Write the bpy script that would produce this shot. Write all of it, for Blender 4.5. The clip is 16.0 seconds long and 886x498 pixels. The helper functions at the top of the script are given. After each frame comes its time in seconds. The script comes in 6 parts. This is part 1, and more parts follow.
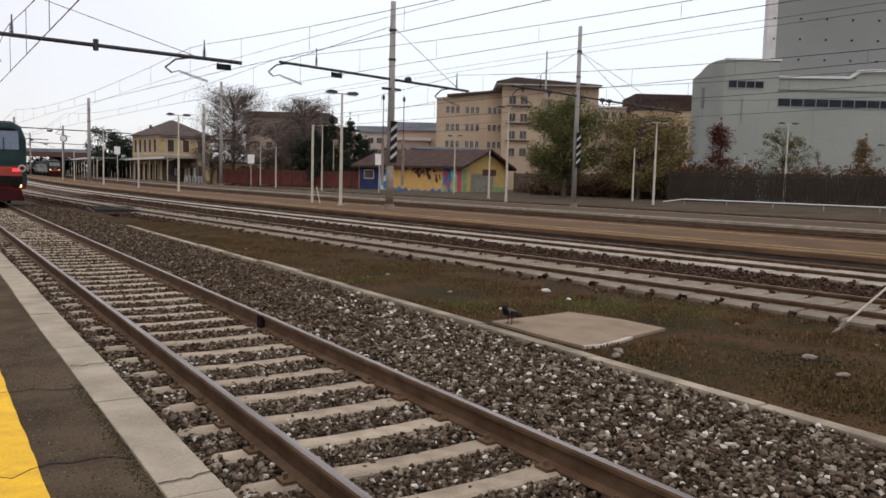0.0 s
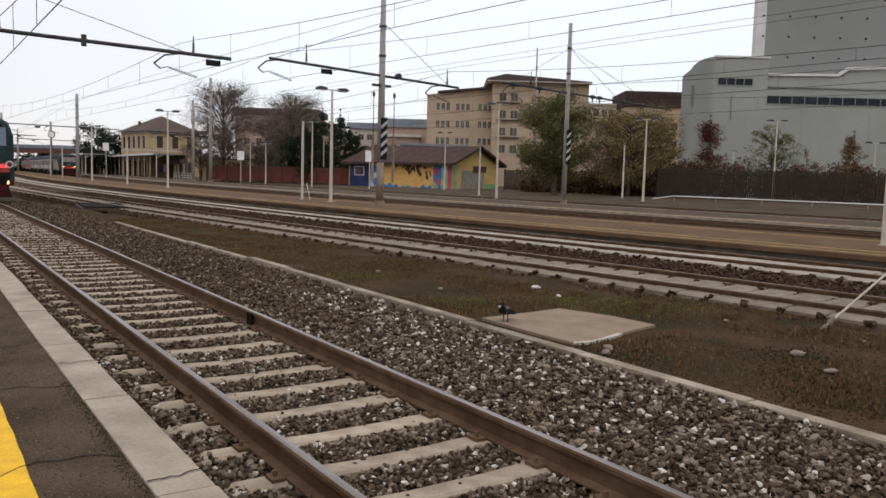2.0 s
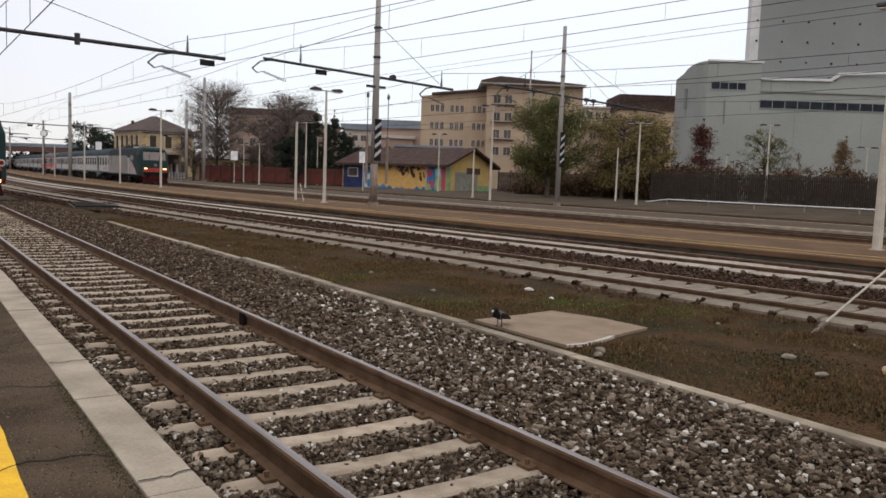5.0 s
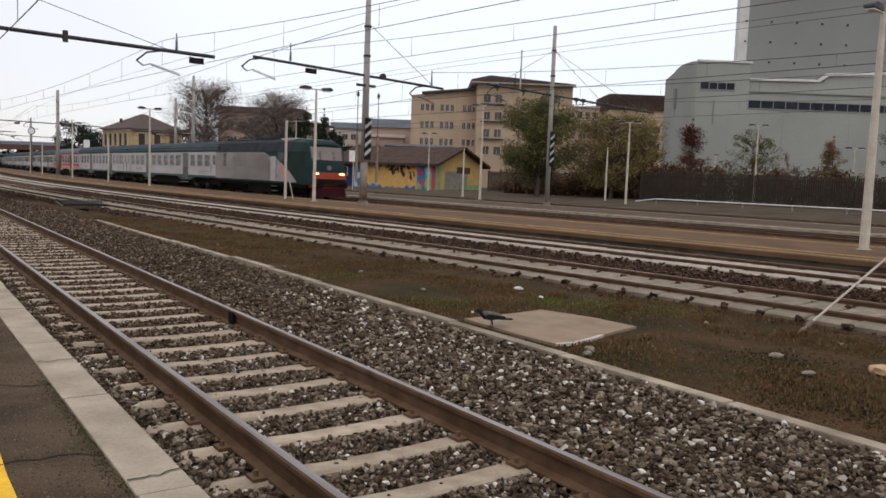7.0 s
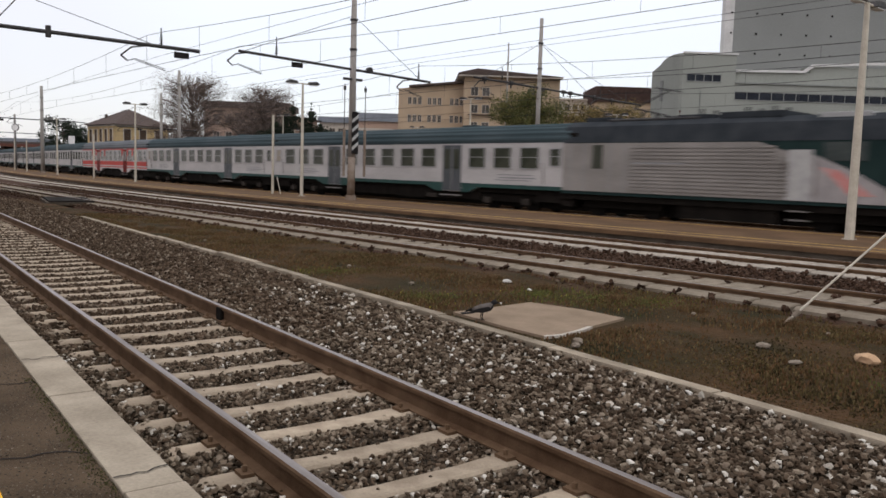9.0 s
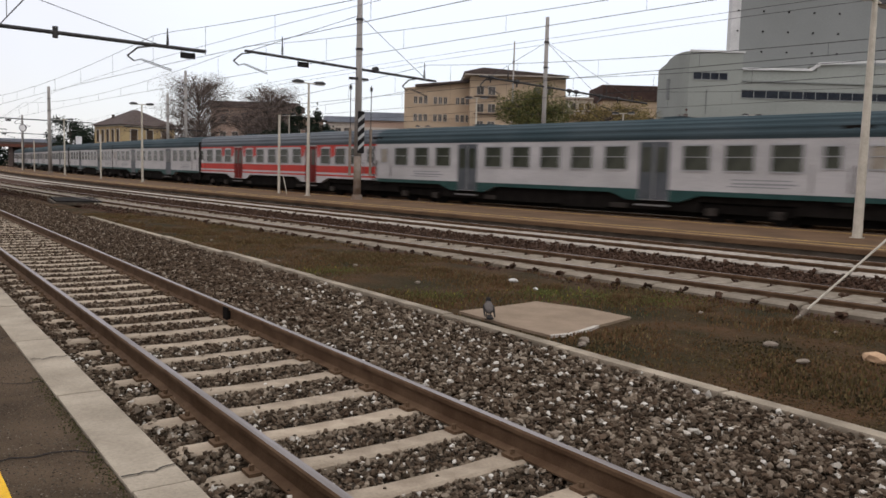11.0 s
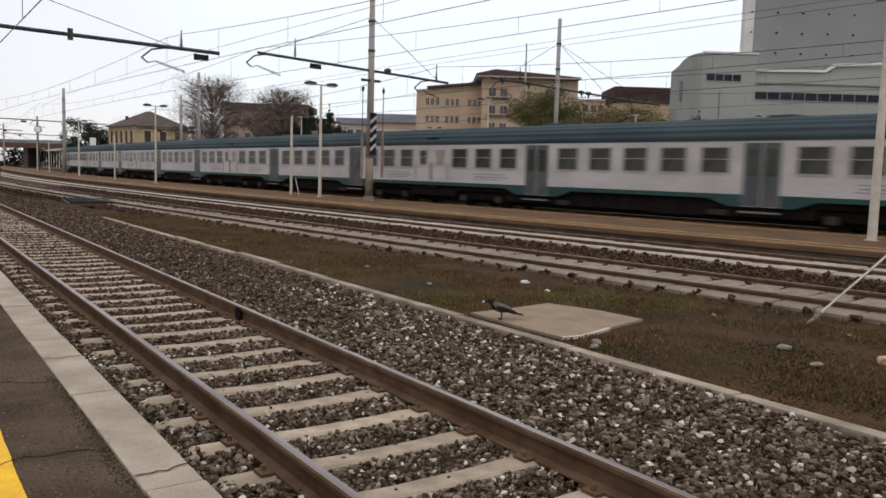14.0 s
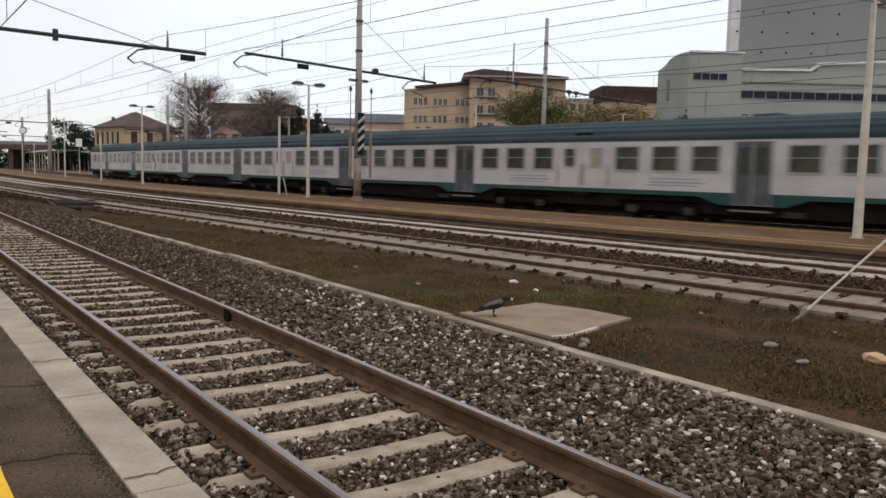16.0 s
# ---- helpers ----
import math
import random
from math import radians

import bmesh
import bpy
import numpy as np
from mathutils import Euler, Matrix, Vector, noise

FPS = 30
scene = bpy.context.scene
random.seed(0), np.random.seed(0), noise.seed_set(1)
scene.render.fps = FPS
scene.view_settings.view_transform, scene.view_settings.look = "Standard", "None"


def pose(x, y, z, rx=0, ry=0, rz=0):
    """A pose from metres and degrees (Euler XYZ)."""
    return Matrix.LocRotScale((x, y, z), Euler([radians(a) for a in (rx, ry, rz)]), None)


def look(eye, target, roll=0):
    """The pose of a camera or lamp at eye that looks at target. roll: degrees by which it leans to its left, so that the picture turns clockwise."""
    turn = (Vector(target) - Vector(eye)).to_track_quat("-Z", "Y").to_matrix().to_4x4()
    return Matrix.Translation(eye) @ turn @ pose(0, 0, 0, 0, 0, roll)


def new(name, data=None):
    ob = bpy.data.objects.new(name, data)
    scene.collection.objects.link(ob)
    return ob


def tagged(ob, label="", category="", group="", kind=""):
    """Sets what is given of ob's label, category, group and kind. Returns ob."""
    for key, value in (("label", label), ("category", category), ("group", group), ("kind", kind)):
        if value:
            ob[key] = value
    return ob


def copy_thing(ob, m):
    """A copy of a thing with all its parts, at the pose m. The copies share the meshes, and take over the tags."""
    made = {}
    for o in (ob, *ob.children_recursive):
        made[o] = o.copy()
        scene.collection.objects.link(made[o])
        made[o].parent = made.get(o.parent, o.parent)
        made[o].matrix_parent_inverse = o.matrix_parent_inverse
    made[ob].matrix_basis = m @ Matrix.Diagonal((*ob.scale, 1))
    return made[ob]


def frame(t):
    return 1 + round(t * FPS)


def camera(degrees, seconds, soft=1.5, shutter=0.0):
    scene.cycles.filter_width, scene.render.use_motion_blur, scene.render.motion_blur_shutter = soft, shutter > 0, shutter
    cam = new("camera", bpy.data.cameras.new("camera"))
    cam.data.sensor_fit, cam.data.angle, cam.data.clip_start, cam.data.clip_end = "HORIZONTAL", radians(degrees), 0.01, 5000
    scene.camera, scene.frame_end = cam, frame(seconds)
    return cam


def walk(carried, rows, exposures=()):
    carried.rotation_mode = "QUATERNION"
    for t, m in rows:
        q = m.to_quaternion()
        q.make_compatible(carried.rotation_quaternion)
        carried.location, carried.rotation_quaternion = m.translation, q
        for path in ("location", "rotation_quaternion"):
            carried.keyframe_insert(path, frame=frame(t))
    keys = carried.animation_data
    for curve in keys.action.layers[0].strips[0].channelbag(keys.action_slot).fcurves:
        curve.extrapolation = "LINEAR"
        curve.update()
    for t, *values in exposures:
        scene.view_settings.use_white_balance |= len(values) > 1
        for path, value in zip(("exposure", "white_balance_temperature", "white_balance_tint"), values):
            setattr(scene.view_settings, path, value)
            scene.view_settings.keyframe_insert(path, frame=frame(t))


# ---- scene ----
cam = camera(58.0, 16.0, soft=1.6, shutter=0.5)
walk(cam, [(t, pose(x, y, z, 90 + p, r, yaw)) for t, x, y, z, yaw, p, r in [
    (0, -0.001, 0.002, 1.666, -33.118, -4.924, -1.523),
    (0.5, -0.002, -0.000, 1.666, -33.411, -4.883, -1.520),
    (1, -0.002, -0.008, 1.667, -33.590, -4.911, -1.593),
    (1.5, -0.001, 0.003, 1.663, -33.668, -5.058, -1.489),
    (2, 0.003, 0.003, 1.666, -33.802, -5.138, -1.572),
    (2.5, 0.006, 0.006, 1.663, -33.727, -5.077, -1.733),
    (3, 0.002, 0.003, 1.662, -33.766, -5.017, -1.724),
    (3.5, 0.000, -0.000, 1.665, -33.790, -4.988, -1.838),
    (4, 0.001, -0.000, 1.665, -34.088, -4.915, -1.984),
    (6.5, -0.002, -0.005, 1.667, -34.469, -5.164, -1.979),
    (7, -0.004, -0.008, 1.666, -34.964, -5.045, -2.131),
    (7.5, -0.001, -0.009, 1.665, -35.424, -4.966, -2.093),
    (8, 0.003, -0.003, 1.664, -35.583, -5.052, -1.884),
    (8.5, 0.005, -0.004, 1.665, -35.759, -5.232, -1.824),
    (9, 0.009, -0.006, 1.662, -35.820, -5.468, -1.690),
    (11.5, 0.010, -0.002, 1.662, -35.117, -5.537, -1.514),
    (12, 0.037, 0.013, 1.650, -34.652, -5.519, -1.684),
    (12.5, 0.035, 0.015, 1.651, -34.783, -5.635, -1.684),
    (13, 0.019, 0.004, 1.659, -34.435, -5.417, -1.539),
    (13.5, 0.006, -0.005, 1.665, -34.460, -5.351, -1.687),
    (14, 0.006, -0.003, 1.660, -34.558, -5.444, -1.621),
    (14.5, 0.015, 0.007, 1.662, -34.559, -5.480, -1.729),
    (15, 0.027, 0.012, 1.652, -34.985, -5.525, -1.409),
    (15.5, 0.014, 0.001, 1.658, -35.093, -5.471, -1.281),
    (16, -0.001, -0.017, 1.668, -35.390, -5.445, -1.368)
]])

# ---- world and sun: flat overcast daylight ----
world = bpy.data.worlds.new("overcast")
scene.world = world
world.use_nodes = True
wn, wl = world.node_tree.nodes, world.node_tree.links
bg = wn["Background"]
sky = wn.new("ShaderNodeTexSky")
sky.sky_type, sky.sun_disc = 'NISHITA', False
sky.sun_elevation, sky.sun_rotation = radians(32), radians(200)
sky_dim = wn.new("ShaderNodeMix")
sky_dim.data_type = 'RGBA'
sky_dim.inputs[0].default_value = 0.97
cloud_map = wn.new("ShaderNodeTexCoord")
cloud_axis = wn.new("ShaderNodeSeparateXYZ")
cloud_noise = wn.new("ShaderNodeTexNoise")
cloud_noise.inputs["Scale"].default_value = 2.2
cloud_noise.inputs["Detail"].default_value = 4
cloud_blend = wn.new("ShaderNodeMath")
cloud_blend.operation = 'MULTIPLY_ADD'
cloud_blend.inputs[1].default_value = 0.5
cloud_ramp = wn.new("ShaderNodeValToRGB")
cloud_ramp.color_ramp.elements[0].position, cloud_ramp.color_ramp.elements[0].color = 0.25, (0.79, 0.73, 0.775, 1)
cloud_ramp.color_ramp.elements[1].position, cloud_ramp.color_ramp.elements[1].color = 0.75, (0.87, 0.88, 0.92, 1)
cloud_rise = wn.new("ShaderNodeMath")
cloud_rise.operation = 'MULTIPLY_ADD'
cloud_rise.use_clamp = False
cloud_rise.inputs[1].default_value, cloud_rise.inputs[2].default_value = 0.85, 0.94
cloud_light = wn.new("ShaderNodeMix")
cloud_light.data_type, cloud_light.blend_type = 'RGBA', 'MULTIPLY'
cloud_light.inputs[0].default_value = 1.0
wl.new(cloud_map.outputs["Generated"], cloud_noise.inputs["Vector"])
wl.new(cloud_map.outputs["Generated"], cloud_axis.inputs[0])
wl.new(cloud_axis.outputs["X"], cloud_blend.inputs[0])
wl.new(cloud_noise.outputs["Fac"], cloud_blend.inputs[2])
wl.new(cloud_blend.outputs[0], cloud_ramp.inputs["Fac"])
wl.new(cloud_axis.outputs["Z"], cloud_rise.inputs[0])
wl.new(cloud_ramp.outputs["Color"], cloud_light.inputs[6])
wl.new(cloud_rise.outputs[0], cloud_light.inputs[7])
wl.new(sky.outputs["Color"], sky_dim.inputs[6])
wl.new(cloud_light.outputs[2], sky_dim.inputs[7])
wl.new(sky_dim.outputs[2], bg.inputs["Color"])
bg.inputs["Strength"].default_value = 0.93
sun = new("sun", bpy.data.lights.new("sun", 'SUN'))
sun.data.energy, sun.data.angle, sun.data.color = 0.5, radians(40), (1.0, 0.97, 0.93)
sun.matrix_world = look((0, 0, 60), (25, 30, 0))
scene.view_settings.exposure = 0.0


# ---- helpers for building ----
def mat(name, c1, c2=None, scale=3.0, fine=40.0, rough=0.8, bump=0.15, metal=0.0, island=0.0, each=0.0, stretch=(1, 1, 1), spec=None, bump_scale=0.02):
    m = bpy.data.materials.new(name)
    m.use_nodes = True
    n, l = m.node_tree.nodes, m.node_tree.links
    b = n["Principled BSDF"]
    c2 = c2 or tuple(v * 0.7 for v in c1)
    tc, mp = n.new("ShaderNodeTexCoord"), n.new("ShaderNodeMapping")
    mp.inputs["Scale"].default_value = stretch
    l.new(tc.outputs["Object"], mp.inputs["Vector"])
    a, f = n.new("ShaderNodeTexNoise"), n.new("ShaderNodeTexNoise")
    a.inputs["Scale"].default_value, a.inputs["Detail"].default_value = scale, 5
    f.inputs["Scale"].default_value, f.inputs["Detail"].default_value = fine, 3
    l.new(mp.outputs[0], a.inputs["Vector"])
    l.new(mp.outputs[0], f.inputs["Vector"])
    r = n.new("ShaderNodeMapRange")
    r.inputs["From Min"].default_value, r.inputs["From Max"].default_value = 0.35, 0.65
    l.new(a.outputs["Fac"], r.inputs["Value"])
    mix = n.new("ShaderNodeMix")
    mix.data_type = 'RGBA'
    mix.inputs[6].default_value, mix.inputs[7].default_value = (*c1, 1), (*c2, 1)
    l.new(r.outputs[0], mix.inputs[0])
    v = n.new("ShaderNodeMapRange")
    v.inputs["To Min"].default_value, v.inputs["To Max"].default_value = 0.75, 1.25
    l.new(f.outputs["Fac"], v.inputs["Value"])
    hsv = n.new("ShaderNodeHueSaturation")
    l.new(mix.outputs[2], hsv.inputs["Color"])
    last = v.outputs[0]
    if island or each:
        src = n.new("ShaderNodeNewGeometry").outputs["Random Per Island"] if island else n.new("ShaderNodeObjectInfo").outputs["Random"]
        w = n.new("ShaderNodeMapRange")
        amount = island or each
        w.inputs["To Min"].default_value, w.inputs["To Max"].default_value = 1 - amount, 1 + amount
        l.new(src, w.inputs["Value"])
        k = n.new("ShaderNodeMath")
        k.operation = 'MULTIPLY'
        l.new(last, k.inputs[0])
        l.new(w.outputs[0], k.inputs[1])
        last = k.outputs[0]
    l.new(last, hsv.inputs["Value"])
    l.new(hsv.outputs[0], b.inputs["Base Color"])
    b.inputs["Roughness"].default_value, b.inputs["Metallic"].default_value = rough, metal
    b.inputs["Specular IOR Level"].default_value = spec if spec is not None else (0.06 if rough > 0.7 else 0.2)
    if bump:
        u = n.new("ShaderNodeBump")
        u.inputs["Strength"].default_value, u.inputs["Distance"].default_value = bump, bump_scale
        l.new(f.outputs["Fac"], u.inputs["Height"])
        l.new(u.outputs[0], b.inputs["Normal"])
    return m


def glow(name, color, strength):
    m = bpy.data.materials.new(name)
    m.use_nodes = True
    b = m.node_tree.nodes["Principled BSDF"]
    b.inputs["Base Color"].default_value = (*color, 1)
    b.inputs["Emission Color"].default_value = (*color, 1)
    b.inputs["Emission Strength"].default_value = strength
    return m


def spread(name, stops, rough=0.9, fine=60, bump=0.3):
    """A material whose colour differs from loose piece to loose piece."""
    m = mat(name, (0.2, 0.2, 0.2), fine=fine, rough=rough, bump=bump)
    n, l = m.node_tree.nodes, m.node_tree.links
    ramp = n.new("ShaderNodeValToRGB")
    e = ramp.color_ramp.elements
    while len(e) < len(stops):
        e.new(0.5)
    for q, (p, c) in zip(e, stops):
        q.position, q.color = p, (*c, 1)
    l.new(n.new("ShaderNodeNewGeometry").outputs["Random Per Island"], ramp.inputs["Fac"])
    mul = n.new("ShaderNodeMix")
    mul.data_type, mul.blend_type = 'RGBA', 'MULTIPLY'
    mul.inputs[0].default_value = 0.35
    l.new(ramp.outputs[0], mul.inputs[6])
    hsv = next(q for q in n if q.type == 'HUE_SAT')
    noise_node = next(q for q in n if q.type == 'TEX_NOISE')
    l.new(noise_node.outputs["Fac"], mul.inputs[7])
    l.new(mul.outputs[2], hsv.inputs["Color"])
    return m


def finish(name, bm, material, smooth=False):
    me = bpy.data.meshes.new(name)
    bmesh.ops.recalc_face_normals(bm, faces=bm.faces)
    bm.to_mesh(me)
    bm.free()
    me.materials.append(material)
    if smooth:
        me.shade_smooth()
    return me


def part(name, bm, material, parent=None, label="", smooth=False, m=None):
    me = bm if isinstance(bm, bpy.types.Mesh) else finish(name, bm, material, smooth)
    ob = new(name, me)
    ob.parent = parent
    if m is not None:
        ob.matrix_basis = m
    if label:
        ob["label"] = label
    return ob


def thing(name, label, category, group="", m=None, kind=""):
    ob = tagged(new(name), label, category, group, kind)
    ob.empty_display_size = 0.2
    if m is not None:
        ob.matrix_basis = m
    return ob


def box(bm, x0, x1, y0, y1, z0, z1, bevel=0.0):
    vs = [bm.verts.new((x, y, z)) for z in (z0, z1) for x, y in ((x0, y0), (x1, y0), (x1, y1), (x0, y1))]
    fs = [bm.faces.new([vs[i] for i in q]) for q in ((0, 3, 2, 1), (4, 5, 6, 7), (0, 1, 5, 4), (1, 2, 6, 5), (2, 3, 7, 6), (3, 0, 4, 7))]
    if bevel:
        bmesh.ops.bevel(bm, geom=list({e for f in fs for e in f.edges}), offset=bevel, segments=2, affect='EDGES', profile=0.7)
    return bm


def boxes(*dims, bevel=0.0):
    bm = bmesh.new()
    for d in dims:
        box(bm, *d, bevel=bevel)
    return bm


def tube(bm, p0, p1, r0, r1=None, n=8, caps=True):
    p0, p1 = Vector(p0), Vector(p1)
    r1 = r0 if r1 is None else r1
    q = (p1 - p0).to_track_quat('Z', 'Y')
    rings = []
    for p, r in ((p0, r0), (p1, r1)):
        rings.append([bm.verts.new(p + q @ Vector((r * math.cos(a), r * math.sin(a), 0))) for a in (2 * math.pi * i / n for i in range(n))])
    for i in range(n):
        bm.faces.new((rings[0][i], rings[0][(i + 1) % n], rings[1][(i + 1) % n], rings[1][i]))
    if caps:
        bm.faces.new(rings[0][::-1])
        bm.faces.new(rings[1])
    return bm


def tubes(*rods, n=8):
    bm = bmesh.new()
    for rod in rods:
        tube(bm, *rod, n=n)
    return bm


def slab(bm, outline, y0, y1, flat='x'):
    """An outline extruded: flat='x' gives points (y, z) at x = y0..y1; flat='y' gives (x, z) at y = y0..y1."""
    put = (lambda p, d: (d, p[0], p[1])) if flat == 'x' else ((lambda p, d: (p[0], d, p[1])) if flat == 'y' else (lambda p, d: (p[0], p[1], d)))
    a = [bm.verts.new(put(p, y0)) for p in outline]
    b = [bm.verts.new(put(p, y1)) for p in outline]
    bm.faces.new(a[::-1])
    bm.faces.new(b)
    k = len(outline)
    for i in range(k):
        bm.faces.new((a[i], a[(i + 1) % k], b[(i + 1) % k], b[i]))
    return bm


# The far tracks lie on a gentle curve: c metres across, s metres along.
CURVE_S = np.arange(-120.0, 520.0, 0.5)
CURVE_TH = np.radians(7.0 - 7.5 * np.clip(CURVE_S, -120, 130) / 100)
CURVE_X, CURVE_Y = np.cumsum(-np.sin(CURVE_TH)) * 0.5, np.cumsum(np.cos(CURVE_TH)) * 0.5
CURVE_X -= np.interp(0, CURVE_S, CURVE_X)
CURVE_Y -= np.interp(0, CURVE_S, CURVE_Y)


def turn_at(s):
    return float(np.interp(s, CURVE_S, CURVE_TH))


def far(c, s, z=0.0):
    th = turn_at(s)
    return Vector((float(np.interp(s, CURVE_S, CURVE_X)) + c * math.cos(th), float(np.interp(s, CURVE_S, CURVE_Y)) + c * math.sin(th), z))


def far_pose(c, s, z=0.0, extra=0.0):
    return Matrix.Translation(far(c, s, z)) @ Matrix.Rotation(turn_at(s) + radians(extra), 4, 'Z')


def near(x, y, z=0.0):
    return Vector((x, y, z))


VIEW = radians(33.79)


def town(u, v, z=0.0, extra=0.0):
    """Poses in the town behind the station: u across, v away."""
    return pose(u * math.cos(VIEW) + v * math.sin(VIEW), -u * math.sin(VIEW) + v * math.cos(VIEW), z, 0, 0, extra - math.degrees(VIEW))


def sweep(bm, profile, stations, where, closed=True, wobble=0.0):
    rings = []
    for s in stations:
        rings.append([bm.verts.new(where(c, s, z) + (Vector((0, 0, noise.noise(where(c, s, z) * 1.7) * wobble)) if wobble else Vector())) for c, z in profile])
    k = len(profile)
    for a, b in zip(rings, rings[1:]):
        for i in range(k if closed else k - 1):
            bm.faces.new((a[i], a[(i + 1) % k], b[(i + 1) % k], b[i]))
    if closed:
        bm.faces.new(rings[0])
        bm.faces.new(rings[-1][::-1])
    return bm


def steps(a, b, d):
    return [a + (b - a) * i / max(1, round((b - a) / d)) for i in range(max(1, round((b - a) / d)) + 1)]


ICO = [(0, -.526, .851), (0, .526, .851), (0, -.526, -.851), (0, .526, -.851), (-.526, .851, 0), (.526, .851, 0), (-.526, -.851, 0), (.526, -.851, 0), (.851, 0, .526), (.851, 0, -.526), (-.851, 0, .526), (-.851, 0, -.526)]
ICO_F = [(0, 8, 1), (0, 1, 10), (0, 10, 6), (0, 6, 7), (0, 7, 8), (1, 8, 5), (1, 5, 4), (1, 4, 10), (10, 4, 11), (10, 11, 6), (6, 11, 2), (6, 2, 7), (7, 2, 9), (7, 9, 8), (8, 9, 5), (2, 11, 3), (2, 3, 9), (3, 4, 5), (3, 5, 9), (3, 11, 4)]


def stones(name, places, radii, material, label, category="ballast"):
    """Loose broken stones, each a squashed and chipped lump, as one mesh."""
    rng = np.random.default_rng(len(places))
    n = len(places)
    v = np.array(ICO)[None] * rng.uniform(0.38, 1.3, (n, 12, 1))
    v *= rng.uniform(0.65, 1.3, (n, 1, 3)) * np.array([1, 1, 0.8])
    a, b = rng.uniform(0, 6.28, n), rng.uniform(-0.6, 0.6, n)
    ca, sa, cb, sb = np.cos(a), np.sin(a), np.cos(b), np.sin(b)
    x, y, z = v[..., 0], v[..., 1], v[..., 2]
    y, z = y * cb[:, None] - z * sb[:, None], y * sb[:, None] + z * cb[:, None]
    x, y = x * ca[:, None] - y * sa[:, None], x * sa[:, None] + y * ca[:, None]
    v = np.stack([x, y, z], -1) * np.array(radii)[:, None, None] + np.array(places)[:, None]
    f = (np.array(ICO_F)[None] + 12 * np.arange(n)[:, None, None]).reshape(-1, 3)
    me = bpy.data.meshes.new(name)
    me.from_pydata(v.reshape(-1, 3).tolist(), [], f.tolist())
    me.materials.append(material)
    return tagged(new(name, me), label, category, kind="stuff")


# ---- materials ----
M_BALLAST = mat("ballast_bed", (0.055, 0.043, 0.031), (0.095, 0.075, 0.055), 6, 45, 0.95, 0.9, bump_scale=0.05)
M_STONE = spread("ballast_stone", [(0, (0.03, 0.022, 0.014)), (0.35, (0.092, 0.066, 0.044)), (0.72, (0.175, 0.135, 0.095)), (0.92, (0.31, 0.255, 0.19)), (0.975, (0.66, 0.62, 0.54))])
M_DULLSTONE = spread("dull_ballast_stone", [(0, (0.035, 0.023, 0.014)), (0.4, (0.082, 0.056, 0.036)), (0.85, (0.14, 0.1, 0.068)), (0.98, (0.3, 0.25, 0.19))])
M_CHALK = spread("chalk_stone", [(0, (0.3, 0.265, 0.215)), (0.6, (0.46, 0.425, 0.36)), (1, (0.66, 0.63, 0.57))])
M_BROWN = mat("rusty_ballast", (0.045, 0.026, 0.017), (0.08, 0.048, 0.032), 3, 30, 0.95, 0.9, bump_scale=0.06)
M_BROWNSTONE = spread("rusty_stone", [(0, (0.026, 0.016, 0.01)), (0.5, (0.058, 0.033, 0.021)), (0.9, (0.09, 0.055, 0.036)), (1.0, (0.15, 0.11, 0.08))])
M_SLEEPER = mat("sleeper_concrete", (0.37, 0.305, 0.225), (0.25, 0.2, 0.145), 5, 60, 0.9, 0.25, each=0.12)
M_SLEEPER_PALE = mat("pale_sleeper_concrete", (0.225, 0.19, 0.145), (0.145, 0.12, 0.088), 5, 60, 0.9, 0.25, each=0.1)
M_SLEEPER_WHITE = mat("chalky_sleeper_concrete", (0.37, 0.33, 0.275), (0.235, 0.205, 0.165), 5, 60, 0.9, 0.25, each=0.1)
M_MOSS = spread("dry_moss", [(0, (0.045, 0.042, 0.022)), (0.7, (0.075, 0.075, 0.03)), (1.0, (0.11, 0.1, 0.04))], bump=0)
M_RAILTOP = mat("rail_head_steel", (0.27, 0.238, 0.225), (0.16, 0.13, 0.112), 2, 70, 0.42, 0.05, metal=0.9, stretch=(8, 0.3, 8))
M_RAIL = mat("rusty_rail", (0.078, 0.046, 0.026), (0.125, 0.08, 0.048), 4, 70, 0.75, 0.25, metal=0.15)
M_KERB = mat("kerb_concrete", (0.35, 0.3, 0.228), (0.24, 0.203, 0.152), 3, 55, 0.9, 0.4, each=0.08)
M_LOWKERB = mat("weathered_kerb_concrete", (0.31, 0.262, 0.195), (0.18, 0.15, 0.11), 2.5, 60, 0.92, 0.35, each=0.12)
M_GRIT = spread("asphalt_grit", [(0, (0.04, 0.032, 0.024)), (0.5, (0.11, 0.09, 0.066)), (0.9, (0.15, 0.12, 0.09)), (1.0, (0.22, 0.185, 0.145))])
M_ASPHALT = mat("platform_asphalt", (0.055, 0.039, 0.025), (0.11, 0.078, 0.05), 1.9, 85, 0.97, 1.0, bump_scale=0.02, spec=0.05)
M_YELLOW = mat("yellow_paint", (0.72, 0.43, 0.015), (0.58, 0.33, 0.02), 7, 90, 0.7, 0.25)
M_SOIL = mat("weedy_soil", (0.07, 0.04, 0.02), (0.028, 0.024, 0.011), 0.9, 16, 0.97, 1.0, bump_scale=0.08)
M_GRASS = spread("grass_blade", [(0, (0.17, 0.095, 0.046)), (0.5, (0.115, 0.068, 0.033)), (0.85, (0.1, 0.08, 0.035)), (1.0, (0.24, 0.18, 0.09))], bump=0)
M_OLIVE = spread("olive_weed", [(0, (0.06, 0.044, 0.02)), (0.6, (0.105, 0.08, 0.034)), (1.0, (0.17, 0.13, 0.055))], bump=0)
